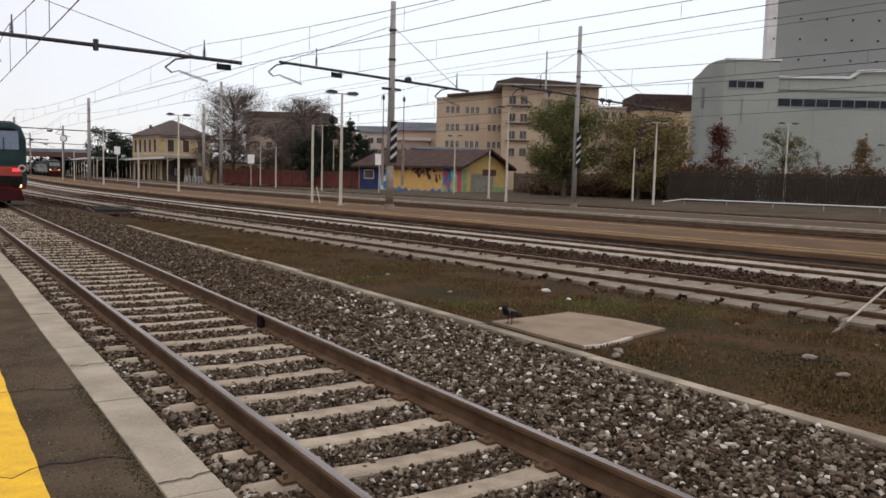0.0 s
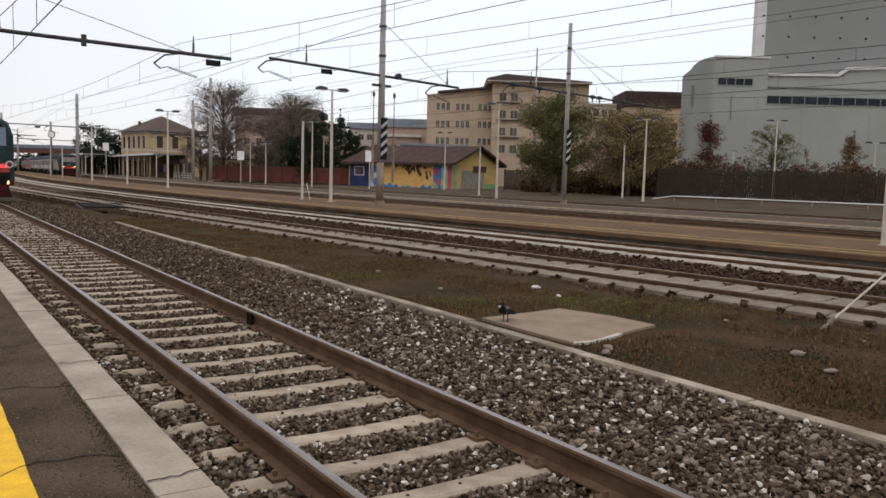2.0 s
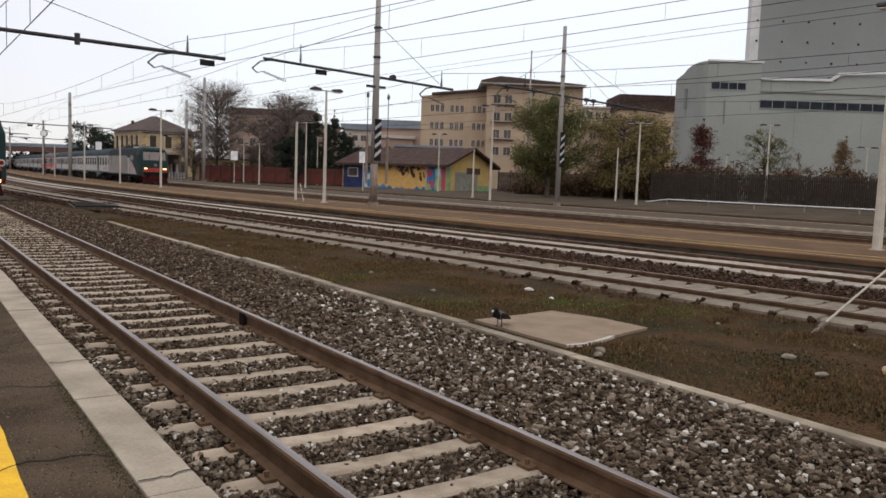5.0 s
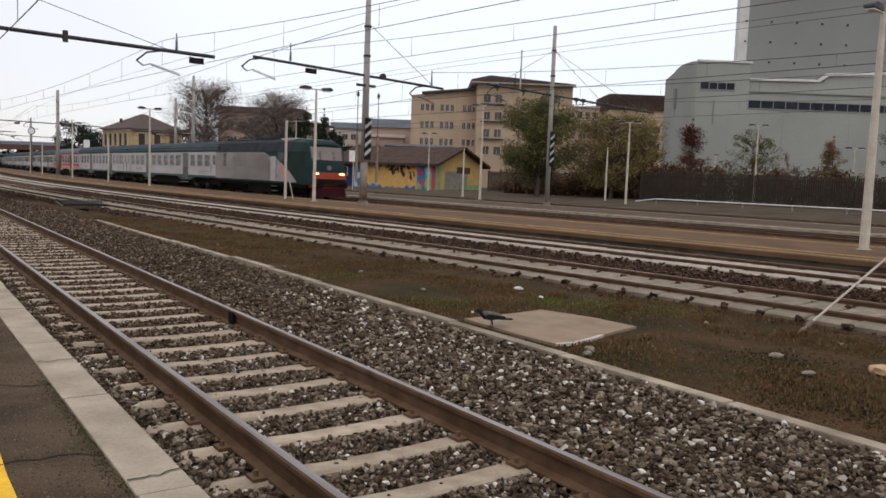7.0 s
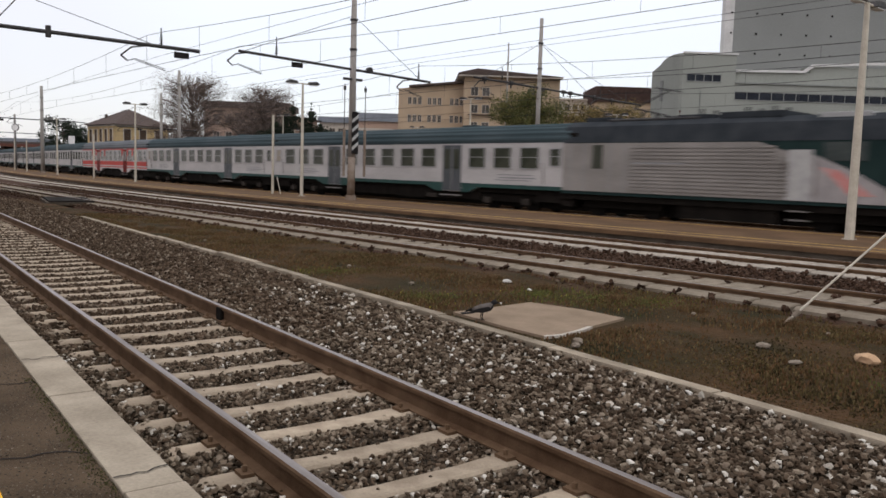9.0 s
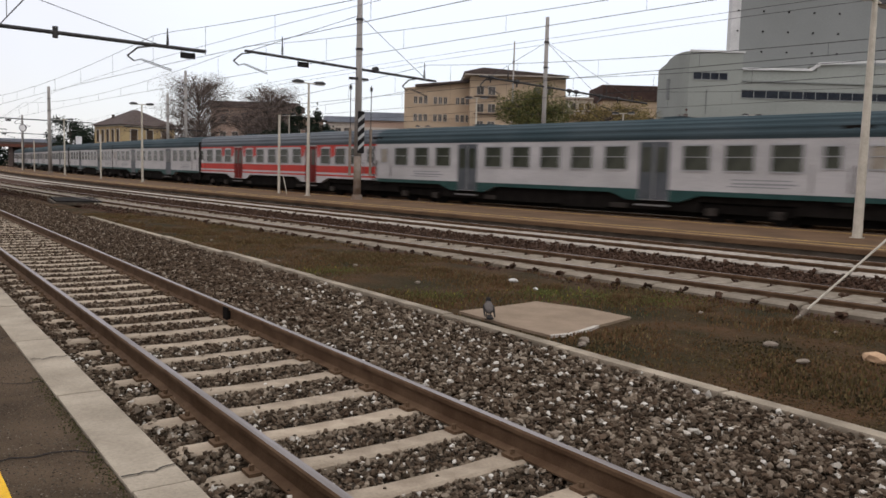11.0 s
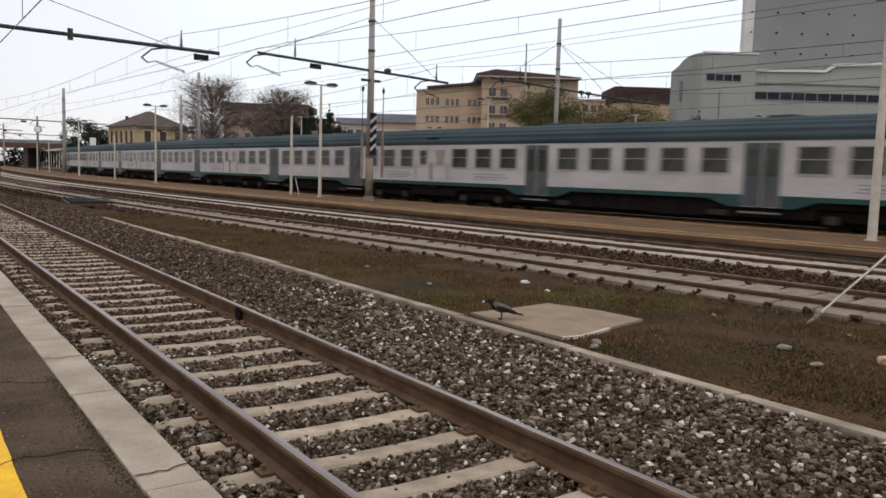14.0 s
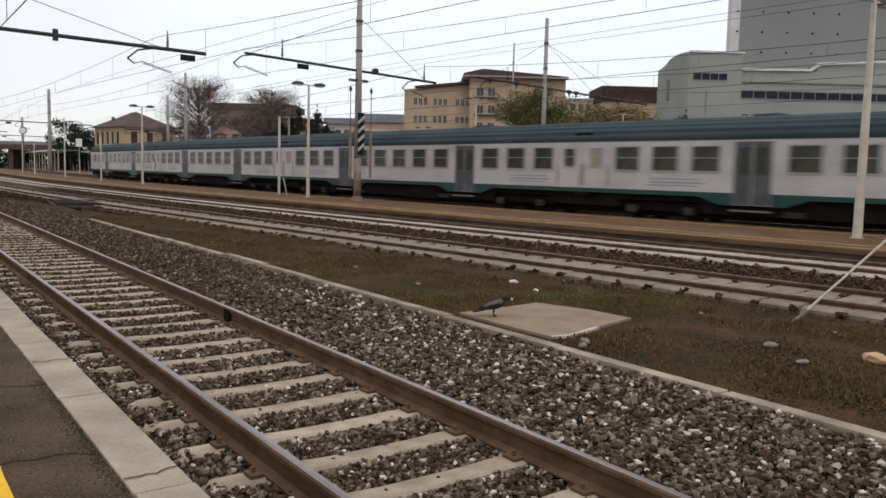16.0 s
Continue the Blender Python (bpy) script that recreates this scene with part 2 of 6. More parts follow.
M_DARKMOSS = spread("dark_moss_blade", [(0, (0.026, 0.02, 0.011)), (0.6, (0.045, 0.037, 0.018)), (1.0, (0.08, 0.064, 0.03))], bump=0)
M_GREENGRASS = spread("green_weed", [(0, (0.09, 0.1, 0.035)), (0.7, (0.13, 0.145, 0.045)), (0.93, (0.18, 0.17, 0.05)), (1.0, (0.36, 0.32, 0.05))], bump=0)
M_SLAB = mat("slab_concrete", (0.245, 0.185, 0.13), (0.19, 0.142, 0.097), 2.5, 60, 0.9, 0.2)
M_PAVING = mat("brown_paving", (0.13, 0.08, 0.045), (0.085, 0.053, 0.031), 0.7, 20, 0.85, 0.2)
M_YARD = mat("yard_gravel", (0.085, 0.064, 0.045), (0.045, 0.037, 0.023), 0.35, 6, 0.95, 0.6, bump_scale=0.08)
M_PALEPAVING = mat("grey_paving", (0.085, 0.062, 0.044), (0.06, 0.045, 0.032), 0.6, 20, 0.85, 0.2)
M_DARKWALL = mat("stained_platform_wall", (0.055, 0.044, 0.032), (0.1, 0.084, 0.065), 1.2, 18, 0.9, 0.3)
M_LINE = mat("worn_yellow_line", (0.5, 0.33, 0.09), (0.3, 0.2, 0.08), 1.5, 30, 0.8, 0.1)
M_POLE = mat("cream_painted_pole", (0.5, 0.46, 0.375), (0.4, 0.365, 0.295), 3, 30, 0.55, 0.1)
M_CONCPOLE = mat("mast_concrete", (0.33, 0.31, 0.285), (0.24, 0.225, 0.205), 2, 40, 0.9, 0.25, stretch=(1, 1, 0.2))
M_RUSTPOLE = mat("rusty_mast_base", (0.17, 0.125, 0.09), (0.24, 0.2, 0.165), 3, 40, 0.85, 0.25)
M_STEELDARK = mat("dark_galvanised_steel", (0.035, 0.034, 0.034), (0.06, 0.057, 0.055), 4, 60, 0.65, 0.1, metal=0.2)
M_WIRE = mat("wire", (0.06, 0.06, 0.065), (0.1, 0.1, 0.1), 1, 10, 0.5, 0.0, metal=0.5)
M_BLACK = mat("black_paint", (0.014, 0.013, 0.013), (0.024, 0.022, 0.021), 3, 40, 0.8, 0.1, spec=0.04)
M_WHITE = mat("white_paint", (0.75, 0.75, 0.74), (0.62, 0.62, 0.6), 2, 40, 0.6, 0.1)
M_CORN0 = mat("grey_white_stripe", (0.42, 0.42, 0.4), (0.33, 0.33, 0.32), 3, 40, 0.8, 0.1)
M_LAMPHEAD = mat("lamp_head_grey", (0.045, 0.044, 0.044), (0.075, 0.072, 0.07), 4, 40, 0.7, 0.1)
M_LENS = mat("lamp_lens", (0.7, 0.7, 0.68), (0.6, 0.6, 0.58), 4, 40, 0.25, 0.0)

# ---- ground, tracks and platforms ----
def ground():
    bm = bmesh.new()
    xs = [-1500, -300, -60, -10, 0] + steps(0.9, 16, 0.35) + [20, 40, 80, 150, 300, 700, 1500]
    ys = [-400, -60, -15] + steps(-6, 30, 0.35) + [33, 37, 42, 50, 70, 120, 250, 600, 1500, 3000]
    g = {}
    for i, x in enumerate(xs):
        for j, y in enumerate(ys):
            z = -0.14
            if 5 < x < 15 and -6 < y < 30:
                p = Vector((x, y, 0))
                z += 0.035 * noise.noise(p * 0.8) + 0.02 * noise.noise(p * 2.6)
            if abs(x - 6.95) < 1.35 and abs(y - 7.35) < 1.35:
                z = -0.15
            if x < 5.7:
                z = -0.42
            if x + 0.115 * y > 11.0 and -60 < y < 600:
                z = -0.6
            if x > 150 or y >= 600:
                z = -0.1
            g[i, j] = bm.verts.new((x, y, z))
    for i in range(len(xs) - 1):
        for j in range(len(ys) - 1):
            bm.faces.new((g[i, j], g[i + 1, j], g[i + 1, j + 1], g[i, j + 1]))
    ob = part("ground", bm, M_SOIL, None, smooth=True)
    tagged(ob, "brown soil with moss and dry weeds beside the tracks", "ground", kind="structure")


RAIL = [(-0.07, -0.172), (0.07, -0.172), (0.07, -0.16), (0.012, -0.142), (0.012, -0.05), (0.036, -0.038), (0.036, -0.012), (0.026, 0.0), (-0.026, 0.0), (-0.036, -0.012), (-0.036, -0.038), (-0.012, -0.05), (-0.012, -0.142), (-0.07, -0.16)]


def sleeper_mesh(material, top=-0.172, half=1.2, broad=0.0):
    bm = bmesh.new()
    rings = []
    for x, w, z in ((-half, 0.11, top - 0.03), (-half + 0.12, 0.13, top), (-0.5, 0.13, top), (-0.3, 0.122, top - 0.006), (0.3, 0.122, top - 0.006), (0.5, 0.13, top), (half - 0.12, 0.13, top), (half, 0.11, top - 0.03)):
        w += broad
        rings.append([bm.verts.new(p) for p in ((x, -w - 0.02, z - 0.16), (x, -w, z - 0.015), (x, -w + 0.02, z), (x, w - 0.02, z), (x, w, z - 0.015), (x, w + 0.02, z - 0.16))])
    for a, b in zip(rings, rings[1:]):
        for i in range(5):
            bm.faces.new((a[i], b[i], b[i + 1], a[i + 1]))
    bm.faces.new(rings[0])
    bm.faces.new(rings[-1][::-1])
    return finish("sleeper", bm, material)


def clip_mesh():
    bm = bmesh.new()
    for dx in (-0.1, 0.1):
        box(bm, dx - 0.04, dx + 0.04, -0.06, 0.06, -0.175, -0.15)
        tube(bm, (dx, 0, -0.155), (dx, 0, -0.115), 0.017, n=6)
    return finish("fastening", bm, M_RAIL)


def railway(label, centre, s0, s1, where, sleeper_material, first=0.0, top=-0.172, pitch=0.6, clips=0.0, ds=1.0, loose=True, broad=0.0):
    track = thing("railway_track", label, "railway track", "railway tracks", kind="structure")
    for side in (-0.753, 0.753):
        r = part("rail", sweep(bmesh.new(), [(centre + side + c, z) for c, z in RAIL], steps(s0, s1, ds), where), M_RAIL, track, "rusty steel rail with a worn bright head")
        r.data.materials.append(M_RAILTOP)
        for f in r.data.polygons:
            if f.index % 14 == 7 and f.index < 14 * (len(steps(s0, s1, ds)) - 1):
                f.material_index = 1
    me = sleeper_mesh(sleeper_material, top, broad=broad)
    fast = clip_mesh()
    n, s = 0, first
    spots = []
    while s < s1:
        if s > s0:
            spots.append(s)
        s += pitch
    if loose:
        for s in spots[:295]:
            a, b = where(centre, s), where(centre, s + 0.1)
            turn = math.atan2(a.x - b.x, b.y - a.y)
            m = Matrix.Translation(a) @ Matrix.Rotation(turn + random.uniform(-0.012, 0.012), 4, 'Z') @ Matrix.Translation((random.uniform(-0.02, 0.02), 0, random.uniform(-0.008, 0.006)))
            sl = part("sleeper", me, None, track, m=m)
            if s < clips:
                for side in (-0.753, 0.753):
                    part("fastening", fast, None, sl, m=Matrix.Translation((side, 0, 0)))
    return track


def bed(name, label, c0, c1, s0, s1, where, z, material, ds=1.2, dc=0.35, lift=0.03, shoulder=0.25):
    cs = [c0 - shoulder] + steps(c0, c1, dc) + [c1 + shoulder]
    prof = [(c, z - (0.25 if i in (0, len(cs) - 1) else 0)) for i, c in enumerate(cs)]
    ob = part(name, sweep(bmesh.new(), prof, steps(s0, s1, ds), where, closed=False, wobble=lift), material, None, smooth=True)
    return tagged(ob, label, "ballast", kind="structure")


def near_platform():
    p = thing("platform", "low station platform of dark worn asphalt with a concrete edge", "platform", kind="structure")
    bm = bmesh.new()
    box(bm, -8, 0.835, -8, 60, -0.4, 0.292)
    part("asphalt", bm, M_ASPHALT, p, "dark cracked asphalt surface")
    bm = bmesh.new()
    box(bm, 0.3, 1.06, -8, 60, -0.4, 0.1)
    part("edge_wall", bm, M_DARKWALL, p)
    rng = random.Random(4)
    ys = [-3.0, -1.5, 0.1, 1.7, 3.35, 5.01, 6.7, 8.36, 10.0]
    while ys[-1] < 55:
        ys.append(ys[-1] + 1.7)
    for a, b in zip(ys, ys[1:]):
        dx = rng.uniform(-0.008, 0.008)
        part("edge_stone", box(bmesh.new(), 0.84 + dx, 1.092 + dx, a + 0.008, b - 0.008, 0.09, 0.3 + rng.uniform(-0.004, 0.004), bevel=0.012), M_KERB, p)
    # thin cracks across the edge stones
    bm = bmesh.new()
    for y in (3.54, 6.0, 9.2):
        pts = [(0.845 + 0.245 * i / 7, y + rng.uniform(-0.025, 0.025)) for i in range(8)]
        for (x0, y0), (x1, y1) in zip(pts, pts[1:]):
            bm.faces.new([bm.verts.new(q) for q in ((x0, y0 - 0.006, 0.3045), (x1, y1 - 0.006, 0.3045), (x1, y1 + 0.006, 0.3045), (x0, y0 + 0.006, 0.3045))])
    part("crack", bm, M_BLACK, p)
    bm = bmesh.new()
    for y in steps(4.0, 14, 1.4):
        pts = [(0.05 + 0.78 * i / 9, y + 0.2 * noise.noise(Vector((i * 0.5, y, 0)))) for i in range(10)]
        for (x0, y0), (x1, y1) in zip(pts, pts[1:]):
            bm.faces.new([bm.verts.new(q) for q in ((x0, y0 - 0.006, 0.2965), (x1, y1 - 0.006, 0.2965), (x1, y1 + 0.006, 0.2965), (x0, y0 + 0.006, 0.2965))])
    part("asphalt_crack", bm, M_BLACK, p)
    bm = bmesh.new()
    pts = [(0.425 + 0.012 * noise.noise(Vector((0, y * 3.0, 1))), y) for y in steps(-3, 30, 0.12)]
    a = [(bm.verts.new((-0.02, y, 0.296)), bm.verts.new((x, y, 0.296))) for x, y in pts]
    for q, r in zip(a, a[1:]):
        bm.faces.new((q[0], q[1], r[1], r[0]))
    part("yellow_line", bm, M_YELLOW, p, "thick yellow safety line, worn at its edge")


def island(label, c0, c1, s0, s1, z, top, lines=()):
    p = thing("platform", label, "platform", kind="structure")
    ss = steps(s0, s1, 4)
    part("surface", sweep(bmesh.new(), [(c0 + 0.3, -0.4), (c1 - 0.3, -0.4), (c1 - 0.3, z - 0.004), (c0 + 0.3, z - 0.004)], ss, far), top, p)
    for a in (c0, c1 - 0.3):
        part("edge_stone", sweep(bmesh.new(), [(a, z - 0.13), (a + 0.3, z - 0.13), (a + 0.3, z), (a + 0.015, z), (a, z - 0.015)], ss, far), M_KERB if top is M_PALEPAVING else M_PAVING, p)
        b = a + (0.06 if a == c0 else -0.06)
        part("wall", sweep(bmesh.new(), [(b, -0.45), (b + 0.3, -0.45), (b + 0.3, z - 0.13), (b, z - 0.13)], ss, far), M_DARKWALL, p, "dark stained platform wall")
    for c, w in lines:
        part("safety_line", sweep(bmesh.new(), [(c, z - 0.003), (c + w, z - 0.003), (c + w, z + 0.003), (c, z + 0.003)], ss, far), M_LINE, p, "worn yellow line")
    return p


ground()
near_platform()
T1 = 2.675
railway("single track with concrete sleepers beside the near platform", T1, -4, 62, near, M_SLEEPER, first=-4.26, pitch=0.62, clips=14, ds=2, broad=-0.03)
railway("track with pale concrete sleepers on rusty ballast", 12.45, -40, 150, far, M_SLEEPER_PALE, first=-14, pitch=0.62, top=-0.085, broad=0.155)
railway("track with pale concrete sleepers along the island platform", 17.35, -40, 150, far, M_SLEEPER_WHITE, first=-14, pitch=0.62, top=-0.085, broad=0.155)
railway("main line track between the island platforms", 27.85, -90, 480, far, M_SLEEPER, ds=3, loose=False)
railway("second main line track between the island platforms", 31.6, -90, 480, far, M_SLEEPER, ds=3, loose=False)
railway("rusty siding beyond the second platform", 47.0, -60, 250, far, M_SLEEPER, ds=3, loose=False)
bed("ballast_near", "grey stone ballast under the near track", 1.0, 5.45, -6, 62, near, -0.235, M_BALLAST, ds=0.4, dc=0.25, lift=0.03)
bed("ballast_middle", "rust-brown ballast under two tracks", 10.95, 19.6, -45, 180, far, -0.17, M_BROWN, lift=0.03)
bed("ballast_main", "dark ballast of the main line tracks", 25.5, 33.4, -95, 480, far, -0.24, M_BROWN, ds=4, dc=1.5)
bed("ballast_siding", "rust-brown ballast of the siding", 40.5, 48.7, -60, 250, far, -0.07, M_BROWN, ds=4, dc=1.5)
island("long island platform with brown paving and yellow safety lines", 19.7, 26.2, -60, 330, 0.12, M_PAVING, ((20.1, 0.07), (20.95, 0.1), (25.3, 0.08)))
island("second island platform with grey-brown paving and pale edge", 33.4, 40.4, -60, 330, 0.13, M_PALEPAVING, ((34.2, 0.1),))


def far_yard():
    bm = sweep(bmesh.new(), [(48.7, -0.3), (49.0, -0.02), (52.0, 0.02), (58, 0.1), (70, 0.16), (120, 0.2)], steps(-80, 300, 10), far, closed=False)
    ob = part("yard_ground", bm, M_YARD)
    tagged(ob, "bare grey-brown yard beyond the tracks", "ground", kind="structure")


far_yard()


# kerb strip between ballast and weeds
def kerb_strip():
    p = thing("concrete_kerb", "long low concrete kerb holding back the ballast", "kerb", kind="structure")
    rng = random.Random(8)
    y = -4.0
    while y < 26:
        n = 1.98
        w = rng.uniform(-0.02, 0.02)
        bulge = 0.16 * math.exp(-((y - 13) / 5) ** 2)
        part("kerb_stone", box(bmesh.new(), 5.63 + w + bulge, 5.78 + w + bulge, y, y + n - 0.015, -0.4, -0.085 + rng.uniform(-0.012, 0.012), bevel=0.018), M_LOWKERB, p)
        y += n


kerb_strip()


def scatter_ballast():
    rng = np.random.default_rng(3)
    P, Rr = [], []
    def zone(x0, x1, y0, y1, n, r0, r1, z, sleepers=False, slope=0.0):
        x, y = rng.uniform(x0, x1, n), rng.uniform(y0, y1, n)
        r = rng.uniform(r0, r1, n) ** 1.0
        for a, b, c in zip(x, y, r):
            zz = z + slope * (a - x0) + rng.uniform(-0.012, 0.02)
            if sleepers:
                off = (b + 4.26) % 0.62
                off = min(off, 0.62 - off)
                if off < 0.115 and 1.62 < a < 3.85 and rng.random() < 0.97:
                    continue
            P.append((a, b, zz))
            Rr.append(c)
    for y0, y1, d, k in ((0.8, 4, 1000, 0.78), (4, 8, 800, 0.82), (8, 14, 520, 0.95), (14, 24, 380, 0.85), (24, 45, 150, 1.0)):
        L = y1 - y0
        zone(3.5, 5.62, y0, y1, int(2.12 * L * d), 0.02 * k, 0.043 * k, -0.155, slope=0.006)
        zone(3.5, 5.62, y0, y1, int(2.12 * L * d * 0.4), 0.02 * k, 0.04 * k, -0.12, slope=0.004)
        zone(1.95, 3.4, y0, y1, int(1.45 * L * d * 1.35), 0.015 * k, 0.032 * k, -0.192, True)
        zone(1.1, 1.88, y0, y1, int(0.78 * L * d * 1.1), 0.017 * k, 0.036 * k, -0.19, True)
    # oil and brake dust have browned the stones further along
    fresh, dull = [], []
    for p, r in zip(P, Rr):
        edge = 8.5 + 2.2 * noise.noise(Vector((p[0] * 1.3, p[1] * 0.5, 2))) + (3.0 if p[0] > 4.6 else 0.0)
        (dull if p[1] > edge or rng.random() < 0.25 else fresh).append((p, r))
    stones("ballast_stones", [p for p, r in fresh], [r for p, r in fresh], M_STONE, "loose broken grey and white ballast stones")
    stones("ballast_stones", [p for p, r in dull], [r for p, r in dull], M_DULLSTONE, "dull brown ballast stones dusted with rust")
    P, Rr = [], []
    for c, s in zip(rng.uniform(3.7, 5.6, 110), rng.uniform(1.2, 11, 110)):
        if c > 4.5 or rng.random() < 0.35:
            P.append((c, s, -0.115 + rng.uniform(-0.01, 0.02)))
            Rr.append(rng.uniform(0.018, 0.042))
    stones("white_ballast_stones", P, Rr, M_CHALK, "larger chalk-white stones among the ballast")
    P, Rr = [], []
    for c0, c1, n, z in ((10.5, 11.1, 2200, -0.17), (13.75, 16.05, 15000, -0.13), (11.3, 13.6, 700, -0.165), (16.2, 18.5, 300, -0.165), (18.6, 19.6, 900, -0.15)):
        for c, s in zip(rng.uniform(c0, c1, n), rng.uniform(-6, 62, n) ):
            P.append(tuple(far(c, s, z + rng.uniform(-0.02, 0.03))))
            Rr.append(rng.uniform(0.022, 0.046))
    for k in range(130):
        s = -14 + 0.62 * k + 0.31
        for c, z in ((11.2, -0.12), (11.9, -0.1), (12.95, -0.1), (16.08, -0.12)):
            for i in range(5):
                P.append(tuple(far(c + rng.uniform(-0.1, 0.1), s + rng.uniform(-0.05, 0.05), z + rng.uniform(-0.03, 0.03))))
                Rr.append(rng.uniform(0.04, 0.065))
    stones("rusty_ballast_stones", P, Rr, M_BROWNSTONE, "rust-brown ballast stones heaped between the sleepers")

    P, Rr = [], []
    for x, y in zip(rng.uniform(0.43, 0.835, 5200), rng.uniform(1.6, 7.5, 5200)):
        P.append((x, y, 0.2925))
        Rr.append(rng.uniform(0.0025, 0.006))
    stones("asphalt_grit", P, Rr, M_GRIT, "coarse loose grit on the worn platform asphalt")


scatter_ballast()


def grass(name, label, n, spots, height, material, width=0.006, base=-0.16):
    rng = np.random.default_rng(n)
    V, F = [], []
    for i in range(n):
        x, y, h = spots(rng)
        h *= height * rng.uniform(0.5, 1.3)
        a = rng.uniform(0, 6.28)
        lean = rng.uniform(-0.8, 0.8, 2) * h
        w = width * rng.uniform(0.7, 1.6)
        dx, dy = w * math.cos(a), w * math.sin(a)
        k = len(V)
        V += [(x - dx, y - dy, base), (x + dx, y + dy, base), (x + lean[0] * 0.4 + dx * 0.7, y + lean[1] * 0.4 + dy * 0.7, base + 0.03 + h * 0.6), (x + lean[0] * 0.4 - dx * 0.7, y + lean[1] * 0.4 - dy * 0.7, base + 0.03 + h * 0.6), (x + lean[0], y + lean[1], base + 0.03 + h)]
        F += [(k, k + 1, k + 2, k + 3), (k + 3, k + 2, k + 4)]
    me = bpy.data.meshes.new(name)
    me.from_pydata(V, [], F)
    me.materials.append(material)
    return tagged(new(name, me), label, "grass", kind="stuff")


SLAB_AT = (6.95, 7.35)


def weed_spot(rng):
    while True:
        x, y = rng.uniform(5.85, 11.6), rng.uniform(-1, 30) 
        if x > 11.0 - 0.1 * y + 0.0 or (abs(x - SLAB_AT[0]) < 0.95 and abs(y - SLAB_AT[1]) < 0.95):
            continue
        d = noise.noise(Vector((x * 0.8, y * 0.6, 3)))
        if rng.random() < 0.45 + d:
            return x, y, 0.6 + 0.8 * max(0, d)


def green_spot(rng):
    a, r = rng.uniform(0, 6.28), abs(rng.normal(0, 0.5))
    cx, cy = ((8.8, 8.2), (9.3, 7.6), (8.3, 8.9), (9.6, 3.2), (7.9, 3.0), (6.6, 12.5), (6.5, 9.4))[rng.integers(7)]
    return cx + r * math.cos(a), cy + r * 0.8 * math.sin(a), 0.8


grass("dry_weeds", "thin dry brown weeds and moss", 42000, weed_spot, 0.03, M_GRASS, 0.008)


def olive_spot(rng):
    while True:
        x, y, h = weed_spot(rng)
        if noise.noise(Vector((x * 0.55, y * 0.4, 9))) + 0.5 * noise.noise(Vector((x * 1.7, y * 1.4, 4))) > 0.02:
            return x, y, h


# dark blades thin out away from the kerb and the near end
def dark_moss_spot(rng):
    while True:
        x, y = rng.uniform(5.85, 10.4), rng.uniform(-1, 6.3)
        if rng.random() < 0.75 + 0.9 * noise.noise(Vector((x * 0.9, y * 0.9, 7))) - 0.16 * max(0.0, y - 1.5) - 0.2 * max(0.0, x - 7.5):
            return x, y, 0.8


def tuft_spot(rng):
    k = rng.integers(60)
    cx, cy = 5.95 + 4.4 * ((k * 0.618) % 1.0), 0.5 + 26 * ((k * 0.381) % 1.0)
    if cx > 10.6 - 0.1 * cy or (abs(cx - SLAB_AT[0]) < 1.1 and abs(cy - SLAB_AT[1]) < 1.1):
        cx, cy = 5.92, cy
    return cx + rng.normal(0, 0.07), cy + rng.normal(0, 0.07), 1.0


grass("olive_weeds", "olive-brown low weeds in patches", 17000, olive_spot, 0.03, M_OLIVE, 0.008)
grass("damp_moss", "dark moss and weeds, denser towards the kerb and the near end", 9000, dark_moss_spot, 0.012, M_DARKMOSS, 0.011)
grass("weed_tufts", "small tufts of taller dry grass", 5000, tuft_spot, 0.075, M_GRASS, 0.005)
grass("green_weeds", "low patches of green and yellowing weeds", 5200, green_spot, 0.022, M_GREENGRASS, 0.008)


def moss_spot(rng):
    y = rng.uniform(2.2, 5.5)
    return 0.835 - abs(rng.normal(0, 0.035)), y + 0.1 * rng.normal(), 0.5 * max(0.1, noise.noise(Vector((0, y * 1.3, 5))) + 0.3)


grass("moss", "dark moss in the joint beside the platform edge", 900, moss_spot, 0.008, M_MOSS, 0.004, 0.268)


# ---- lamps, masts and wires ----
def platform_lamp(label, height, m, double=True, r=0.075):
    t = thing("platform_lamp", label, "street lamp", "platform lamps", m)
    part("pole", tubes(((0, 0, 0), (0, 0, height * 0.45), r, r * 0.85), ((0, 0, height * 0.45), (0, 0, height), r * 0.85, r * 0.55), n=10), M_POLE, t)
    part("base_plate", boxes((-0.15, 0.15, -0.15, 0.15, 0, 0.025)), M_POLE, t)
    if not double:
        part("lamp_head", boxes((-0.12, 0.3, -0.07, 0.07, height - 0.03, height + 0.06), bevel=0.02), M_LAMPHEAD, t)
        return t
    part("crossbar", tubes(((-0.62, 0, height - 0.02), (0.62, 0, height - 0.02), 0.035)), M_POLE, t)
    for sgn in (-1, 1):
        bm = bmesh.new()
        slab(bm, [(sgn * 0.35, height - 0.05), (sgn * 0.42, height + 0.1), (sgn * 0.8, height + 0.14), (sgn * 0.98, height + 0.05), (sgn * 0.98, height - 0.02)], -0.15, 0.15, 'y')
        head = part("lamp_head", bm, M_LAMPHEAD, t, "dark grey lamp head")
        part("lens", boxes((min(sgn * 0.45, sgn * 0.93), max(sgn * 0.45, sgn * 0.93), -0.12, 0.12, height - 0.085, height - 0.045), bevel=0.02), M_LENS, head)
    return t


